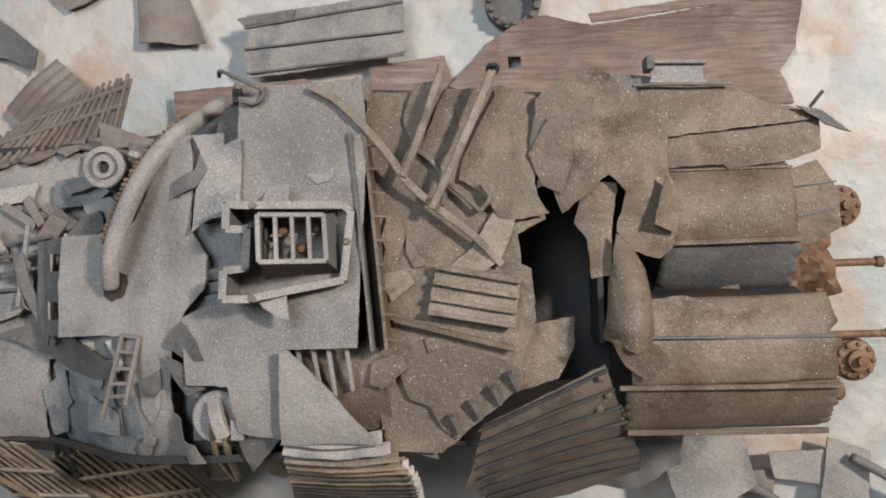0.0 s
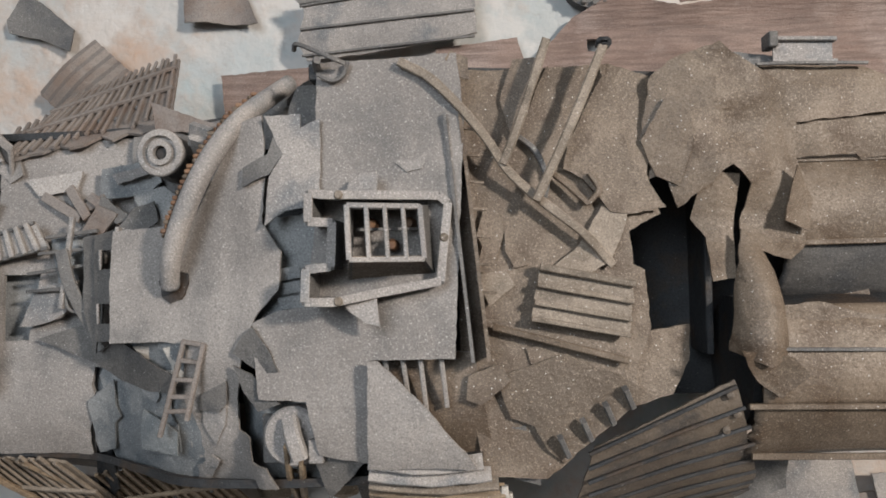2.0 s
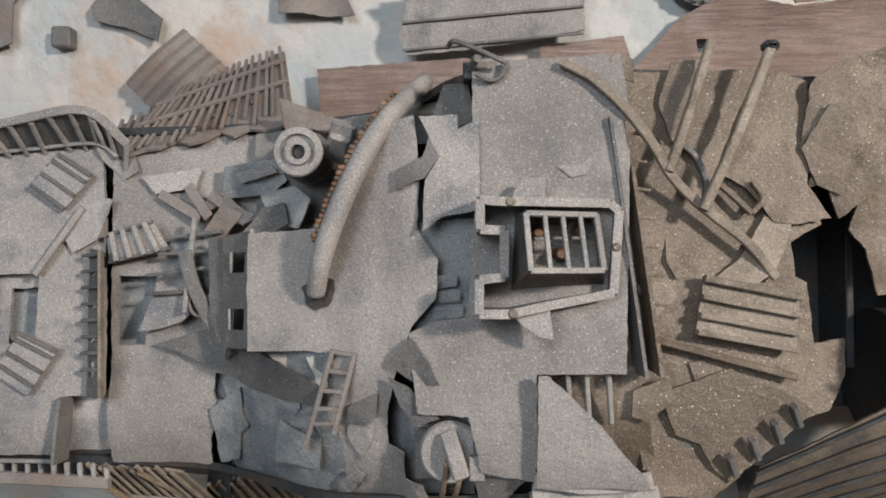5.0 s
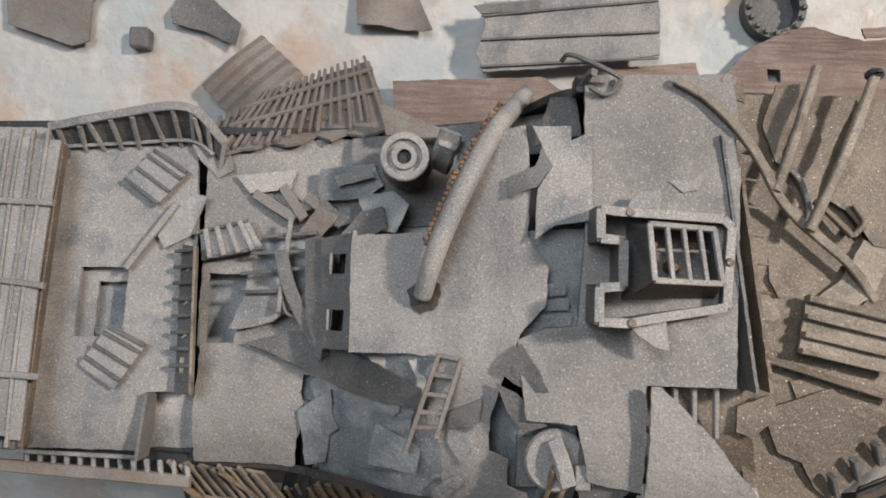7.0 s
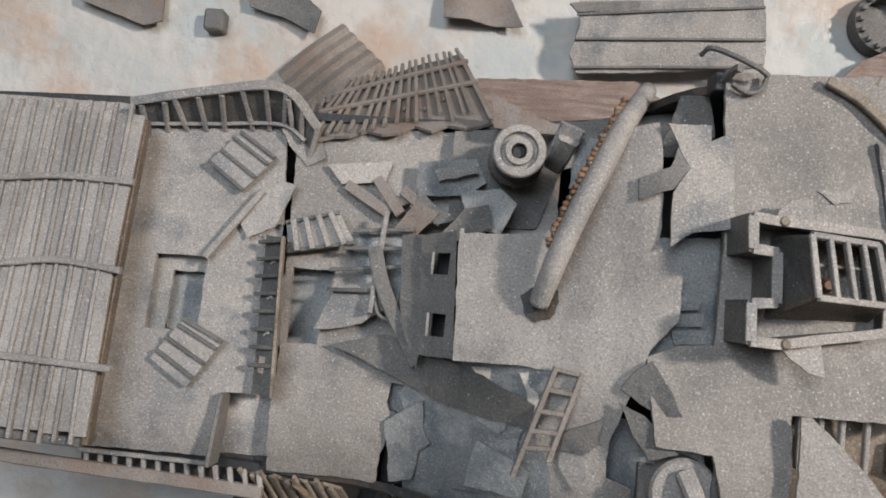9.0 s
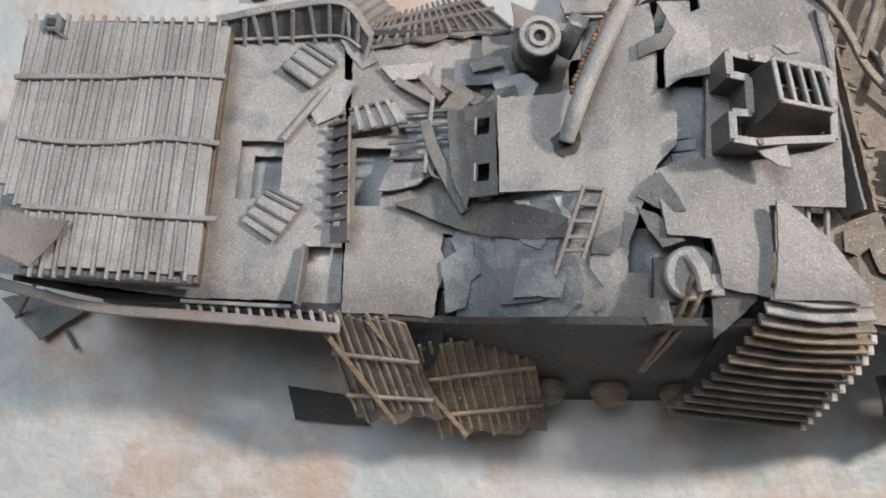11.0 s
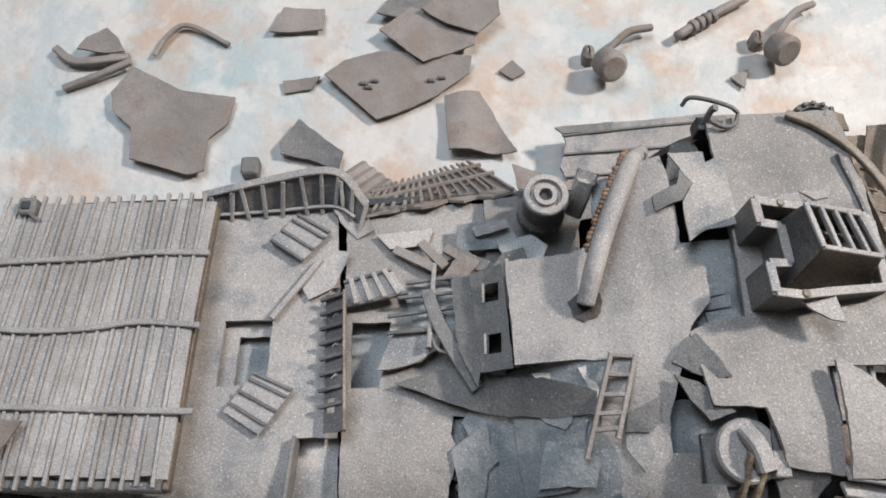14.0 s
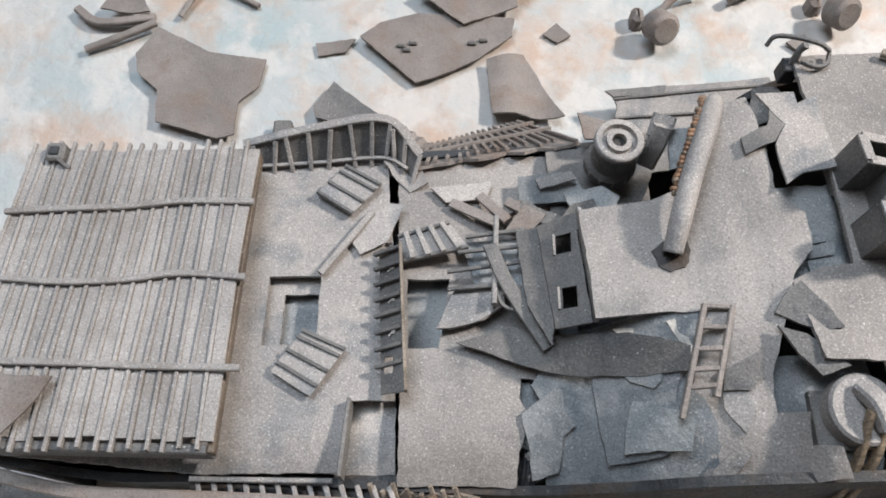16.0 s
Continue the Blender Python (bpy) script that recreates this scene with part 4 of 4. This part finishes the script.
sweep("top_rail", [p + Vector((0, 0.6, 0.6)) for p in map(Vector, TOP)], rect(3.4, 1.6), GREY, bulwark, n=6, knobbly=0.05)
sweep("mid_rail", [(-216, 44, 95.5), (-190, 46, 95), (-165, 47.5, 96), (-155, 42, 97)], rect(1.4, 1.2), GREY, bulwark, n=6)
rag = scrap([(-166, 50), (-158, 47), (-150, 46), (-147, 36), (-154, 33), (-161, 40)], aft, 2, GREY, "crumpled grey scrap at the bulwark's end", warp=2.2, cell=2.5)

rail = thing("front_rail", (-220, -79, 98), "grey toothed rail along the poop's front edge", "rail")
sweep("outer_rail", [(-303, -70, 99), (-262, -79, 101), (-220, -81.5, 103), (-190, -83, 103), (-157, -85, 103)], rect(4.6, 3.2), MUD, rail, n=8, knobbly=0.04)
sweep("inner_rail", [(-224, -75.5, 103), (-178, -76.5, 103)], rect(1.6, 1.6), GREY, rail)
for i in range(13):
    x = -222 + i * 5.2
    bar("tooth", (x, -76.5 - 0.03 * (x + 222), 100.5), (x + 2, -82 - 0.02 * (x + 222), 103.6), 1.6, 1.6, GREY, rail, knobbly=0.15)
sheet("void_floor", [(-226, -74), (-157, -74), (-157, -85), (-226, -82)], flat, 96, thick=1.2, material=HULL_AND_SHADE, parent=rail)


def slatted_cover(corners, surface, lift, ribs, label):
    """A small hatch cover: a panel with battens across."""
    c = [Vector(p) for p in corners]
    cover = thing("hatch_cover", (sum(p.x for p in c) / 4, sum(p.y for p in c) / 4, surface(c[0].x, c[0].y)), label, "hatch cover", "hatch covers")
    sheet("panel", corners, surface, lift, thick=1.3, material=GREY, parent=cover, cell=4, warp=0.15, jag=0.1)
    for u in ribs:
        a, b = c[0].lerp(c[3], u), c[1].lerp(c[2], u)
        bar("batten", (a.x, a.y, surface(a.x, a.y) + lift + 0.5), (b.x, b.y, surface(b.x, b.y) + lift + 0.5), 1.4, 1.4, DARK, cover)
    return cover


slatted_cover([(-179, 44), (-165, 35), (-176, 21), (-190, 31)], aft, 3.2, (0.03, 0.22, 0.6, 0.96), "grey battened hatch cover tilted on the poop deck")
slatted_cover([(-190, -26), (-175, -33), (-186, -50), (-200, -41)], aft, 3.2, (0.03, 0.18, 0.5, 0.8), "grey battened hatch cover beside the hatch")
leaning = slatted_cover([(-158, 11), (-139, 16), (-132, 5), (-156, 0)], lambda x, y: aft(x, y) + 0.1 * (x + 158), 4, (0.02, 0.97), "grey ribbed panel leaning by the deck opening")
for u in (0.15, 0.38, 0.62, 0.85):
    a, b = Vector((-158, 11)).lerp(Vector((-139, 16)), u), Vector((-156, 0)).lerp(Vector((-132, 5)), u)
    bar("panel_rib", (a.x, a.y, aft(a.x, a.y) + 5.5 + 0.1 * (a.x + 158)), (b.x, b.y, aft(b.x, b.y) + 5.5 + 0.1 * (b.x + 158)), 2, 1.8, GREY, leaning)
tagged(bar("angled_bar", (-168, 22, 99), (-186, -4, 102), 2.6, 2.0, GREY), "grey bar lying askew by the hatch", "bar")
scrap([(-169, 21), (-161, 26), (-156, 25), (-162, 9), (-172, 4), (-175, 9)], aft, 3, GREY, "pale grey plate beside the angled bar", slope=(0.1, 0))

fence = thing("rib_bulkhead", (-160, -22, 98), "dark ribbed bulkhead strip leaning across the deck", "bulkhead")
sheet("panel", [(-165, 6), (-157, 5), (-154.5, -50), (-162.5, -50)], aft, 6.5, (0.75, 0), 1.2, DARK, fence, cell=3, warp=0.2,
      holes=[[(-161.5, -37), (-158.5, -37), (-158.5, -43), (-161.5, -43)]])
bar("edge_strip", (-156.8, 5, aft(0, 5) + 10.2), (-154, -50, aft(0, -50) + 10.2), 1.1, 3.2, STICK, fence, n=10)
for i in range(8):
    y = 3 - i * 6.2
    x = -165.5 + 0.045 * (6 - y)
    bar("rib", (x - 1, y, aft(x, y) + 4.2), (x + 8.5, y + 0.8, aft(x, y) + 10.2), 1.4, 2.2, DARK, fence)

for y in (-3.5, -16, -28.5):
    x = -161.5 + 0.045 * (6 - y)
    z = aft(x, y) + 6.5 + 0.75 * (x + 159.75)
    lathe("boss", (x + 1.5, y, z + 1.0), [(0.9, 0), (0.9, 0.8), (0.4, 1.2)], PALE, fence, k=8)
    bar("boss_pin", (x - 0.2, y - 1.2, z + 0.6), (x + 2.6, y + 1.0, z + 2.4), 0.6, 0.6, PALE, fence)

rack = thing("broken_rack", (-125, 0, 100), "broken grey rod rack beside the windowed panel", "rack")
for a, b in (((-133, 9.5), (-111, 11.5)), ((-136, 3), (-113, 4.5)), ((-140, -5), (-114, -2)), ((-140, -12), (-119, -11))):
    bar("rod", (*a, aft(*a) + 6.5), (*b, aft(*b) + 8.5), 1.5, 1.6, DARK, rack, knobbly=0.06)
bar("upright", (-121.5, 17, 105), (-124, -19, 110.5), 1.9, 2.2, GREY, rack)
sweep("leaning_bar", [(-124.5, 4, 108.5), (-119, -12, 111), (-106, -35, 112)], rect(5.2, 1.5), DARK, rack)
sweep("hoop", [(-123, -12, 109), (-121, -19, 110), (-116, -20, 110), (-114.5, -12, 110)], rect(1.2, 1.2), DARK, rack)
scrap([(-134, 9), (-112, 10), (-112, -16), (-130, -9)], aft, 2.5, BLUE, "bluish plate under the rod rack", slope=(0.08, 0))
scrap([(-144, -26), (-137, -11), (-120, -8), (-121, -19), (-128, -23), (-134, -25), (-139, -26)], aft, 5, GREY, "lobed grey plate by the deck opening", slope=(0.12, 0))

panel = thing("windowed_panel", (-100, -10, 104), "dark cabin wall panel with two square windows", "wall panel")
cabin_wall = sheet("wall", [(-108, 9), (-96, 11), (-94, -31), (-105, -31)], aft, 21, (0.6, 0), 1.3, DARK, panel, cell=3, warp=0.2, jag=0.15,
      holes=[[(-102.5, 3.2), (-97.5, 3.4), (-97.8, -4), (-102.8, -4)], [(-102, -17), (-97.4, -17), (-97.6, -24.5), (-102.2, -24.5)]])
for y in (-0.4, -20.7):
    bar("window_frame", (-103.3, y + 3.8, aft(0, y) + 20.2), (-103.3, y - 3.8, aft(0, y) + 20.2), 1.0, 1.4, GREY, cabin_wall)
bar("top_strip", (-94.4, 11.5, aft(0, 12) + 25), (-92.4, -30, aft(0, -31) + 24), 1.5, 3.6, GREY, panel, n=8)
sheet("side_leaf", [(-115, 9), (-107.5, 9.5), (-105, -30), (-106, -36), (-113, -20)], aft, 14.5, (0.45, 0), 1.0, DARK, panel, cell=3, warp=0.3)
block("backing", (-102, -30, 92), (-95, 10, 108), HULL_AND_SHADE, panel)

# ladder
lad = thing("ladder", (-62, -50, 140), "broken grey ladder leaning over the deck edge", "ladder")
a0, a1, b0, b1 = Vector((-62.6, -29.6, 141)), Vector((-73.2, -63.5, 138.5)), Vector((-55, -30.8, 143)), Vector((-62.8, -57.5, 140))
bar("rail", a0, a1, 1.7, 2.0, MUD, lad, knobbly=0.04)
bar("rail", b0, b1, 1.7, 2.0, MUD, lad, knobbly=0.04)
for u in (0.02, 0.24, 0.47, 0.68, 0.86):
    p, q = a0.lerp(a1, u * 0.86), b0.lerp(b1, u * 1.02)
    bar("rung", p, q, 1.5, 1.7, MUD, lad)

# hooked davit on the rear corner
hook = thing("hooked_davit", (-15, 64, 128), "dark hooked davit on the rear deck corner", "davit")
block("foot", (-18, 61, 126), (-12, 67, 134), HULL_AND_SHADE, hook)
sweep("post", [(-15, 64, 132), (-14, 66, 139), (-13, 66, 142)], rect(2.4, 2.4), DARK, hook)
sweep("arch", [(-23, 72, 134), (-21, 73, 138), (-15, 70, 141), (-8, 66.5, 142), (-4, 65, 140)], rect(1.5, 1.5), DARK, hook)
sweep("claw", [(-14, 62, 138), (-9, 59.5, 138), (-5, 61, 138), (-3, 66, 138)], rect(1.3, 1.8), DARK, hook, knobbly=0.15)
sweep_mark = sheet("paint_blister", [(12, 30), (17, 26), (22, 27), (24, 33), (20, 30), (15, 31)], upper, 0.9, thick=0.5, material=DECK, label="raised paint flake on the upper deck", category="paint flake", cell=2)
scrap([(33, 69), (39, 66), (39, 58), (34, 60), (31, 66)], upper, 0.6, BROWN, "small brown torn corner piece", warp=1.5, cell=2)


# ---- side lattices against the hull ----
def lattice(corners, n_ribs, rails, label, material):
    """A side frame over four corners (back left, back right, front right, front left): a plate, ribs one way, rails the other."""
    a, b, c, e = (Vector(p) for p in corners)
    up = (b - a).cross(c - b).normalized()
    up = up if up.z > 0 else -up
    spot = lambda u, v: (a.lerp(b, u)).lerp(e.lerp(c, u), v)
    ob = thing("lattice_panel", tuple((a + b + c + e) / 4), label, "lattice panel", "lattice panels")
    rnd = random.Random(n_ribs)
    n = 12
    edge = [spot(i / n, 0.02 * rnd.uniform(-1, 1)) for i in range(n + 1)] + [spot(1 - i / n, 1 + 0.05 * rnd.uniform(-1, 1)) for i in range(n + 1)]
    k = len(edge)
    mesh_object("plate", [*edge, *(p - up * 1.2 for p in edge)], [tuple(range(k)), tuple(range(2 * k - 1, k - 1, -1))] + [(i, (i + 1) % k, k + (i + 1) % k, k + i) for i in range(k)], material, ob)
    for i in range(n_ribs):
        u = (i + 0.3) / n_ribs + rnd.uniform(-0.01, 0.01)
        p, q = spot(u, -rnd.uniform(0.02, 0.09)) + up, spot(u + rnd.uniform(-0.01, 0.01), rnd.uniform(0.86, 1.02)) + up
        sweep("rib", [p, q], rect(1.5, 1.5), material, ob, up=up, n=3, knobbly=0.1)
    for v0, v1 in rails:
        sweep("rail", [spot(0, v0) + up * 1.9, spot(1, v1) + up * 1.9], rect(1.9, 1.7), material, ob, up=up, n=4, knobbly=0.05)
    for i in range(n_ribs // 2):
        p = spot((2 * i + 0.9) / n_ribs, rnd.uniform(0.3, 0.85)) + up * 0.6
        block("boss", p - Vector((0.9, 0.9, 0.8)), p + Vector((0.9, 0.9, 1.0)), DARK, ob)
    return ob


lattice([(-149, 74, 58), (-101, 97, 43), (-85, 55, 95), (-157, 43, 95)], 17, ((0.24, 0.2), (0.6, 0.52)), "brown-grey lattice side panel leaning behind the hull", MUD)
lattice([(-168, 60, 66), (-150, 68, 62), (-150, 45, 84), (-164, 46, 84)], 5, ((0.5, 0.5),), "short brown-grey lattice scrap behind the hull", MUD)
lattice([(-166, -80, 99), (-130, -82, 100), (-112, -124, 58), (-152, -126, 54)], 9, ((0.3, 0.35), (0.7, 0.75)), "brown lattice side panel hanging in front of the hull", STICK)
lattice([(-124, -92, 84), (-76, -84, 92), (-60, -128, 42), (-112, -134, 40)], 11, ((0.3, 0.3), (0.7, 0.7)), "lattice side panel hanging by the hull, warm light in its tan colour", TAN)
tagged(bar("diagonal_rail", (-166, -84, 100), (-134, -126, 60), 2.4, 2.0, TAN), "tan diagonal rail over a lattice", "rail", "diagonal rails")
tagged(bar("diagonal_rail", (-146, -81, 102), (-100, -132, 46), 2.4, 2.0, TAN), "tan diagonal rail over a lattice", "rail", "diagonal rails")
torn_side = thing("torn_hull_strip", (-118, -70, 60), "black torn hull strip with jagged edge", "hull strip")
for i in range(8):
    sweep("strake", [(-109 - 1.6 * i, -52 - 1.5 * i, 99 - 1.5 * i), (-112 - 1.7 * i, -76 - 1.5 * i, 97 - 2 * i), (-118 - 2 * i, -98 - 2 * i, 80 - 2 * i)], rect(2.4, 1.8), HULL_AND_SHADE, torn_side, knobbly=0.12)
for i in range(5):
    block("jag_bit", (-116 + 0.8 * i, -56 - 7 * i, 100 - 2 * i), (-112 + 0.8 * i, -53 - 7 * i, 104 - 2 * i), GREY, torn_side, bevel=1)

# ---- scrap lying on the ground ----


def litter(outline, material, label, lift=2.5, name="ground_scrap", **kw):
    kw.setdefault("cell", 6.0)
    kw.setdefault("curl", 1.5)
    kw.setdefault("thick", 1.3)
    return sheet(name, outline, flat, lift, material=material, label=label, category="scrap plate", group="scrap plates on the ground", **kw)


litter([(-314.7, 168.7), (-303.2, 186.4), (-272.2, 169.6), (-240.3, 165.5), (-243.1, 147.8), (-253.7, 136), (-253.7, 115.2), (-262.4, 112.3), (-297.2, 123.3), (-299.2, 144), (-311.8, 155.9)], MUD, "large brown-grey plate with torn corners on the ground", profile=lambda x, y: 2.2 * math.sin((x + 320) * 0.045))
marked = litter([(-187.1, 180.1), (-175.6, 190.9), (-154.3, 197.8), (-120.5, 195.7), (-97.3, 192.6), (-99.2, 180.8), (-120.4, 164.1), (-143.6, 152.4), (-155.1, 148.4)], MUD, "large brown-grey plate with two small marks", lift=4)
for x, y in ((-165.8, 172.2), (-159.1, 174.1), (-162.9, 169.2), (-125.2, 174), (-118.5, 175.9)):
    block("plate_mark", (x, y, 4), (x + 5, y + 2.2, 6.6), DARK, marked, bevel=0.6)
litter([(-154.4, 211.6), (-134.1, 229.3), (-112.8, 222.3), (-95.4, 211.4), (-95.4, 200.5), (-127.2, 187.8)], MUD, "brown-grey plate overlapping another on the ground", lift=6)
litter([(-128.3, 225.3), (-112.9, 239.1), (-80, 234), (-79, 221.2), (-93.4, 207.4), (-112.8, 214.4)], MUD, "brown-grey wavy plate overlapping another", lift=9)
litter([(-156.3, 225.4), (-140.9, 249), (-117.7, 245), (-121.5, 231.2), (-138.9, 221.4)], DARK, "dark grey plate behind the overlapping plates", lift=5)
litter([(-114.6, 164.1), (-93.3, 167), (-86.5, 156.1), (-72.9, 124.5), (-112.5, 126.6)], MUD, "brown creased plate on the ground", lift=4, profile=lambda x, y: 3 * math.sin((x + 113) * 0.16))
litter([(-211.2, 132.9), (-200.6, 148.6), (-173.5, 125.8), (-176.3, 114), (-192.8, 121.9), (-210.2, 125.9)], DARK, "grey triangular plate on the ground", lift=4)
litter([(-213.2, 178.2), (-190, 181.1), (-194.9, 172.3), (-211.3, 169.4)], MUD, "small grey sliver on the ground", lift=1.6, curl=0.3)
litter([(-80.8, 184.7), (-72.1, 192.6), (-64.4, 183.6), (-72.1, 178.7)], MUD, "small brown chip on the ground", lift=1.6, curl=0.3)
litter([(61.3, 178.3), (73.9, 184.2), (69.1, 170.4)], MUD, "small brown triangular chip on the ground", lift=1.6, curl=0.3)
litter([(-223, 212.8), (-215.3, 232.5), (-189.2, 230.4), (-190.1, 214.7)], MUD, "brown-grey square plate on the ground", lift=3)
seamed = litter([(-50, 110), (-46, 124), (-47, 137), (0, 141), (42, 147), (43, 112), (17, 108), (-15, 104), (-46, 102)], GREY, "large grey sheet with raised seams on the ground", lift=12, thick=2, curl=0, profile=lambda x, y: 4 * math.sin((y - 102) / 42 * math.pi))
for y0, y1 in ((117, 123), (129, 140), (104, 110)):
    pts = [(-48, y0, 12 + 4 * math.sin((y0 - 102) / 42 * math.pi) + 1), (-4, (y0 + y1) / 2, 13 + 4 * math.sin(((y0 + y1) / 2 - 102) / 42 * math.pi)), (42, y1, 12 + 4 * math.sin((y1 - 102) / 42 * math.pi) + 1)]
    sweep("sheet_seam", pts, rect(1.3, 1.2), DARK, seamed)
litter([(-52, 134), (-18, 138), (-20, 133), (-48, 130)], DARK, "narrow dark strip on the grey sheet", lift=17, curl=0)
litter([(21, 107), (64, 111), (68, 96), (66, 88), (22, 88)], SLAB, "reddish brown plank-like plate on the ground", lift=6, curl=0)
litter([(-93, 97), (-16, 101), (0, 91), (-6, 80), (-59, 72), (-91, 72)], SLAB, "reddish brown plate behind the hull", lift=8, curl=0)
slab = litter([(66, 92), (76, 102), (93, 120), (108, 127), (122, 129), (147, 122), (200, 128), (262, 135), (260, 106), (249, 92), (256, 74), (212, 70), (165, 72), (110, 74)], SLAB, "big red-brown wavy hull plate on the ground", lift=10, thick=2.5, curl=0, cell=8, warp=2.0,
              holes=[[(100, 108), (107, 108), (107, 101), (100, 101)]], profile=lambda x, y: 3 * math.sin((y - 70) * 0.12))
litter([(145, 128), (262, 139), (260, 134), (147, 123)], SLAB, "narrow red-brown strip along the hull plate", lift=14, curl=0)
ridged = thing("ridged_sheet", (-163, 92, 4), "brown-grey ridged sheet leaning behind the hull", "ridged sheet")
o, r, d = Vector((-190, 90, 8)), Vector((30, 28, -2)), Vector((24, -22, 6))
for i in range(5):
    a = o + d * (i / 5)
    sweep("fold", [a, a + r * 0.5 + Vector((0, 0, 3)), a + r], [(-3.6, -1), (0, 1.6), (3.6, -0.4), (3.4, -1.6), (0, 0.2), (-3.4, -2.2)], MUD, ridged, n=5)
block("small_crate", (-232, 112, -1), (-222, 123, 7), DARK, bevel=1.0)
tagged(bpy.data.objects["small_crate"], "small dark grey block on the ground", "block")
gear = thing("toothed_ring", (108, 136, 0), "dark toothed ring lying on the ground", "toothed ring")
lathe("ring", (104, 140, 0), [(16, 0), (16, 8), (12, 8.5), (12, 0.5)], DARK, gear, k=30)
for i in range(16):
    a = i * math.tau / 16
    p = Vector((104 + 14 * math.cos(a), 140 + 14 * math.sin(a), 8))
    block("tooth", p - Vector((1.2, 1.2, 0)), p + Vector((1.2, 1.2, 3)), DARK, gear)

claw = thing("twisted_bars", (-329.3, 192.4, 0), "twisted brown-grey bars lying on the ground", "twisted bars")
sweep("bar", [(-354.5, 202.4, 3), (-339, 191.5, 4), (-307.1, 194.3, 5)], rect(5, 3.5), MUD, claw, knobbly=0.08)
sweep("bar", [(-344.7, 172.8, 3), (-324.4, 181.6, 4), (-306.1, 190.4, 5)], rect(4.5, 3.5), MUD, claw, knobbly=0.08)
sheet("flake", [(-338, 197.4), (-334.2, 206.3), (-322.6, 214.1), (-314.8, 206.2), (-309, 195.3)], flat, 8, thick=1.2, material=MUD, parent=claw, cell=5, warp=1.5)
tagged(sweep("bent_wire", [(-293.5, 197.3, 2), (-284.9, 214, 3), (-273.3, 218.9, 3), (-248.1, 205, 2)], rect(3, 2.4), MUD), "bent brown wire lying on the ground", "wire")
for x, y, ax, ay in ((-17, 192.4, 15.8, 213), (89.3, 202.9, 121.1, 230.4)):
    fit = thing("pipe_fitting", (x, y, 0), "rusty brown pipe fitting with a bent arm", "pipe fitting", "pipe fittings")
    lathe("socket", (x, y - 6, 9), [(6, 0), (9, 1.5), (9.5, 12), (7, 14)], MUD, fit, k=18, axis=(0.25, -0.8, 0.5))
    lathe("bore", (x, y - 12, 14), [(4.6, 0), (4.6, 2.0), (0.3, 2.1)], HULL_AND_SHADE, fit, k=14, axis=(0.25, -0.8, 0.5))
    sweep("arm", [(x + 2, y, 9), ((x + ax) / 2, (y + ay) / 2 + 4, 9), (ax, ay, 6)], rect(4, 4), MUD, fit, knobbly=0.06)
    block("lug", (x - 12, y - 4, -1), (x - 5, y + 6, 10), MUD, fit, bevel=2)
rod = thing("threaded_rod", (52.5, 220.7, 0), "rusty threaded rod lying on the ground", "rod")
sweep("shaft", [(31.3, 207, 5), (54.4, 221.7, 6), (79.5, 236.4, 5)], ring(3.0, 10), MUD, rod, smooth=True)
for i in range(4):
    u = 0.2 + i * 0.09
    lathe("collar", (31.3 + 48.3 * u, 207.0 + 29.4 * u, 5.4), [(4.2, 0), (4.6, 0.8), (4.6, 2.4), (4.0, 3.2)], MUD, rod, k=12, axis=(0.86, 0.5, 0))
# front clutter
FR = "grey scrap plate lying on the ground in front"
litter([(180, -100), (214, -96), (222, -131), (202, -140), (182, -147), (174, -120)], GREY, "grey curled sheet beneath the barrel", lift=24, profile=lambda x, y: 6 * math.sin((x - 174) * 0.07))
litter([(234, -118), (266, -117), (264, -136), (237, -132)], GREY, FR, lift=10, curl=0)
litter([(266, -110), (288, -118), (286, -150), (260, -146)], GREY, FR, lift=12, curl=0)
litter([(208, -130), (240, -128), (236, -146), (206, -150)], MUD, FR, lift=6, curl=0)
tagged(sweep("bent_pipe", [(276, -120, 16), (290, -128, 18), (312, -142, 16)], ring(2.6, 8), DARK, smooth=True), "dark bent pipe on the ground", "pipe")
tagged(sweep("bent_pipe", [(196, -132, 12), (224, -136, 14), (244, -150, 8)], ring(2.6, 8), DARK, smooth=True), "dark bent pipe on the ground", "pipe")
litter([(100, -98), (150, -90), (178, -96), (176, -112), (150, -124), (104, -118)], DARK, "black crumpled sheet under the ribbed plate", lift=50, warp=5)
litter([(-353, -70), (-330, -92), (-306, -74), (-330, -64)], DARK, "dark scrap plate by the raft's corner", lift=5)
for a, b in (((-352, -62, 22), (-310, -72, 60)), ((-345, -80, 4), (-316, -60, 40)), ((-318, -86, 3), (-311, -96, 3))):
    tagged(bar("loose_wire", a, b, 1.8, 1.6, DARK), "thin dark wire by the raft's corner", "wire", "loose wires")
litter([(-195, -112), (-165, -116), (-150, -132), (-190, -130)], HULL_AND_SHADE, "black scrap plate in front of the hull", lift=4)
for x, z in ((-60, 40), (-28, 36), (8, 34)):
    lathe("hull_fitting", (x, -106 + 0.1 * (z - 34), z), [(9, 0), (10, 4), (7, 10), (0.4, 12)], TAN, hull, k=16, axis=(0, -1, 0.3))
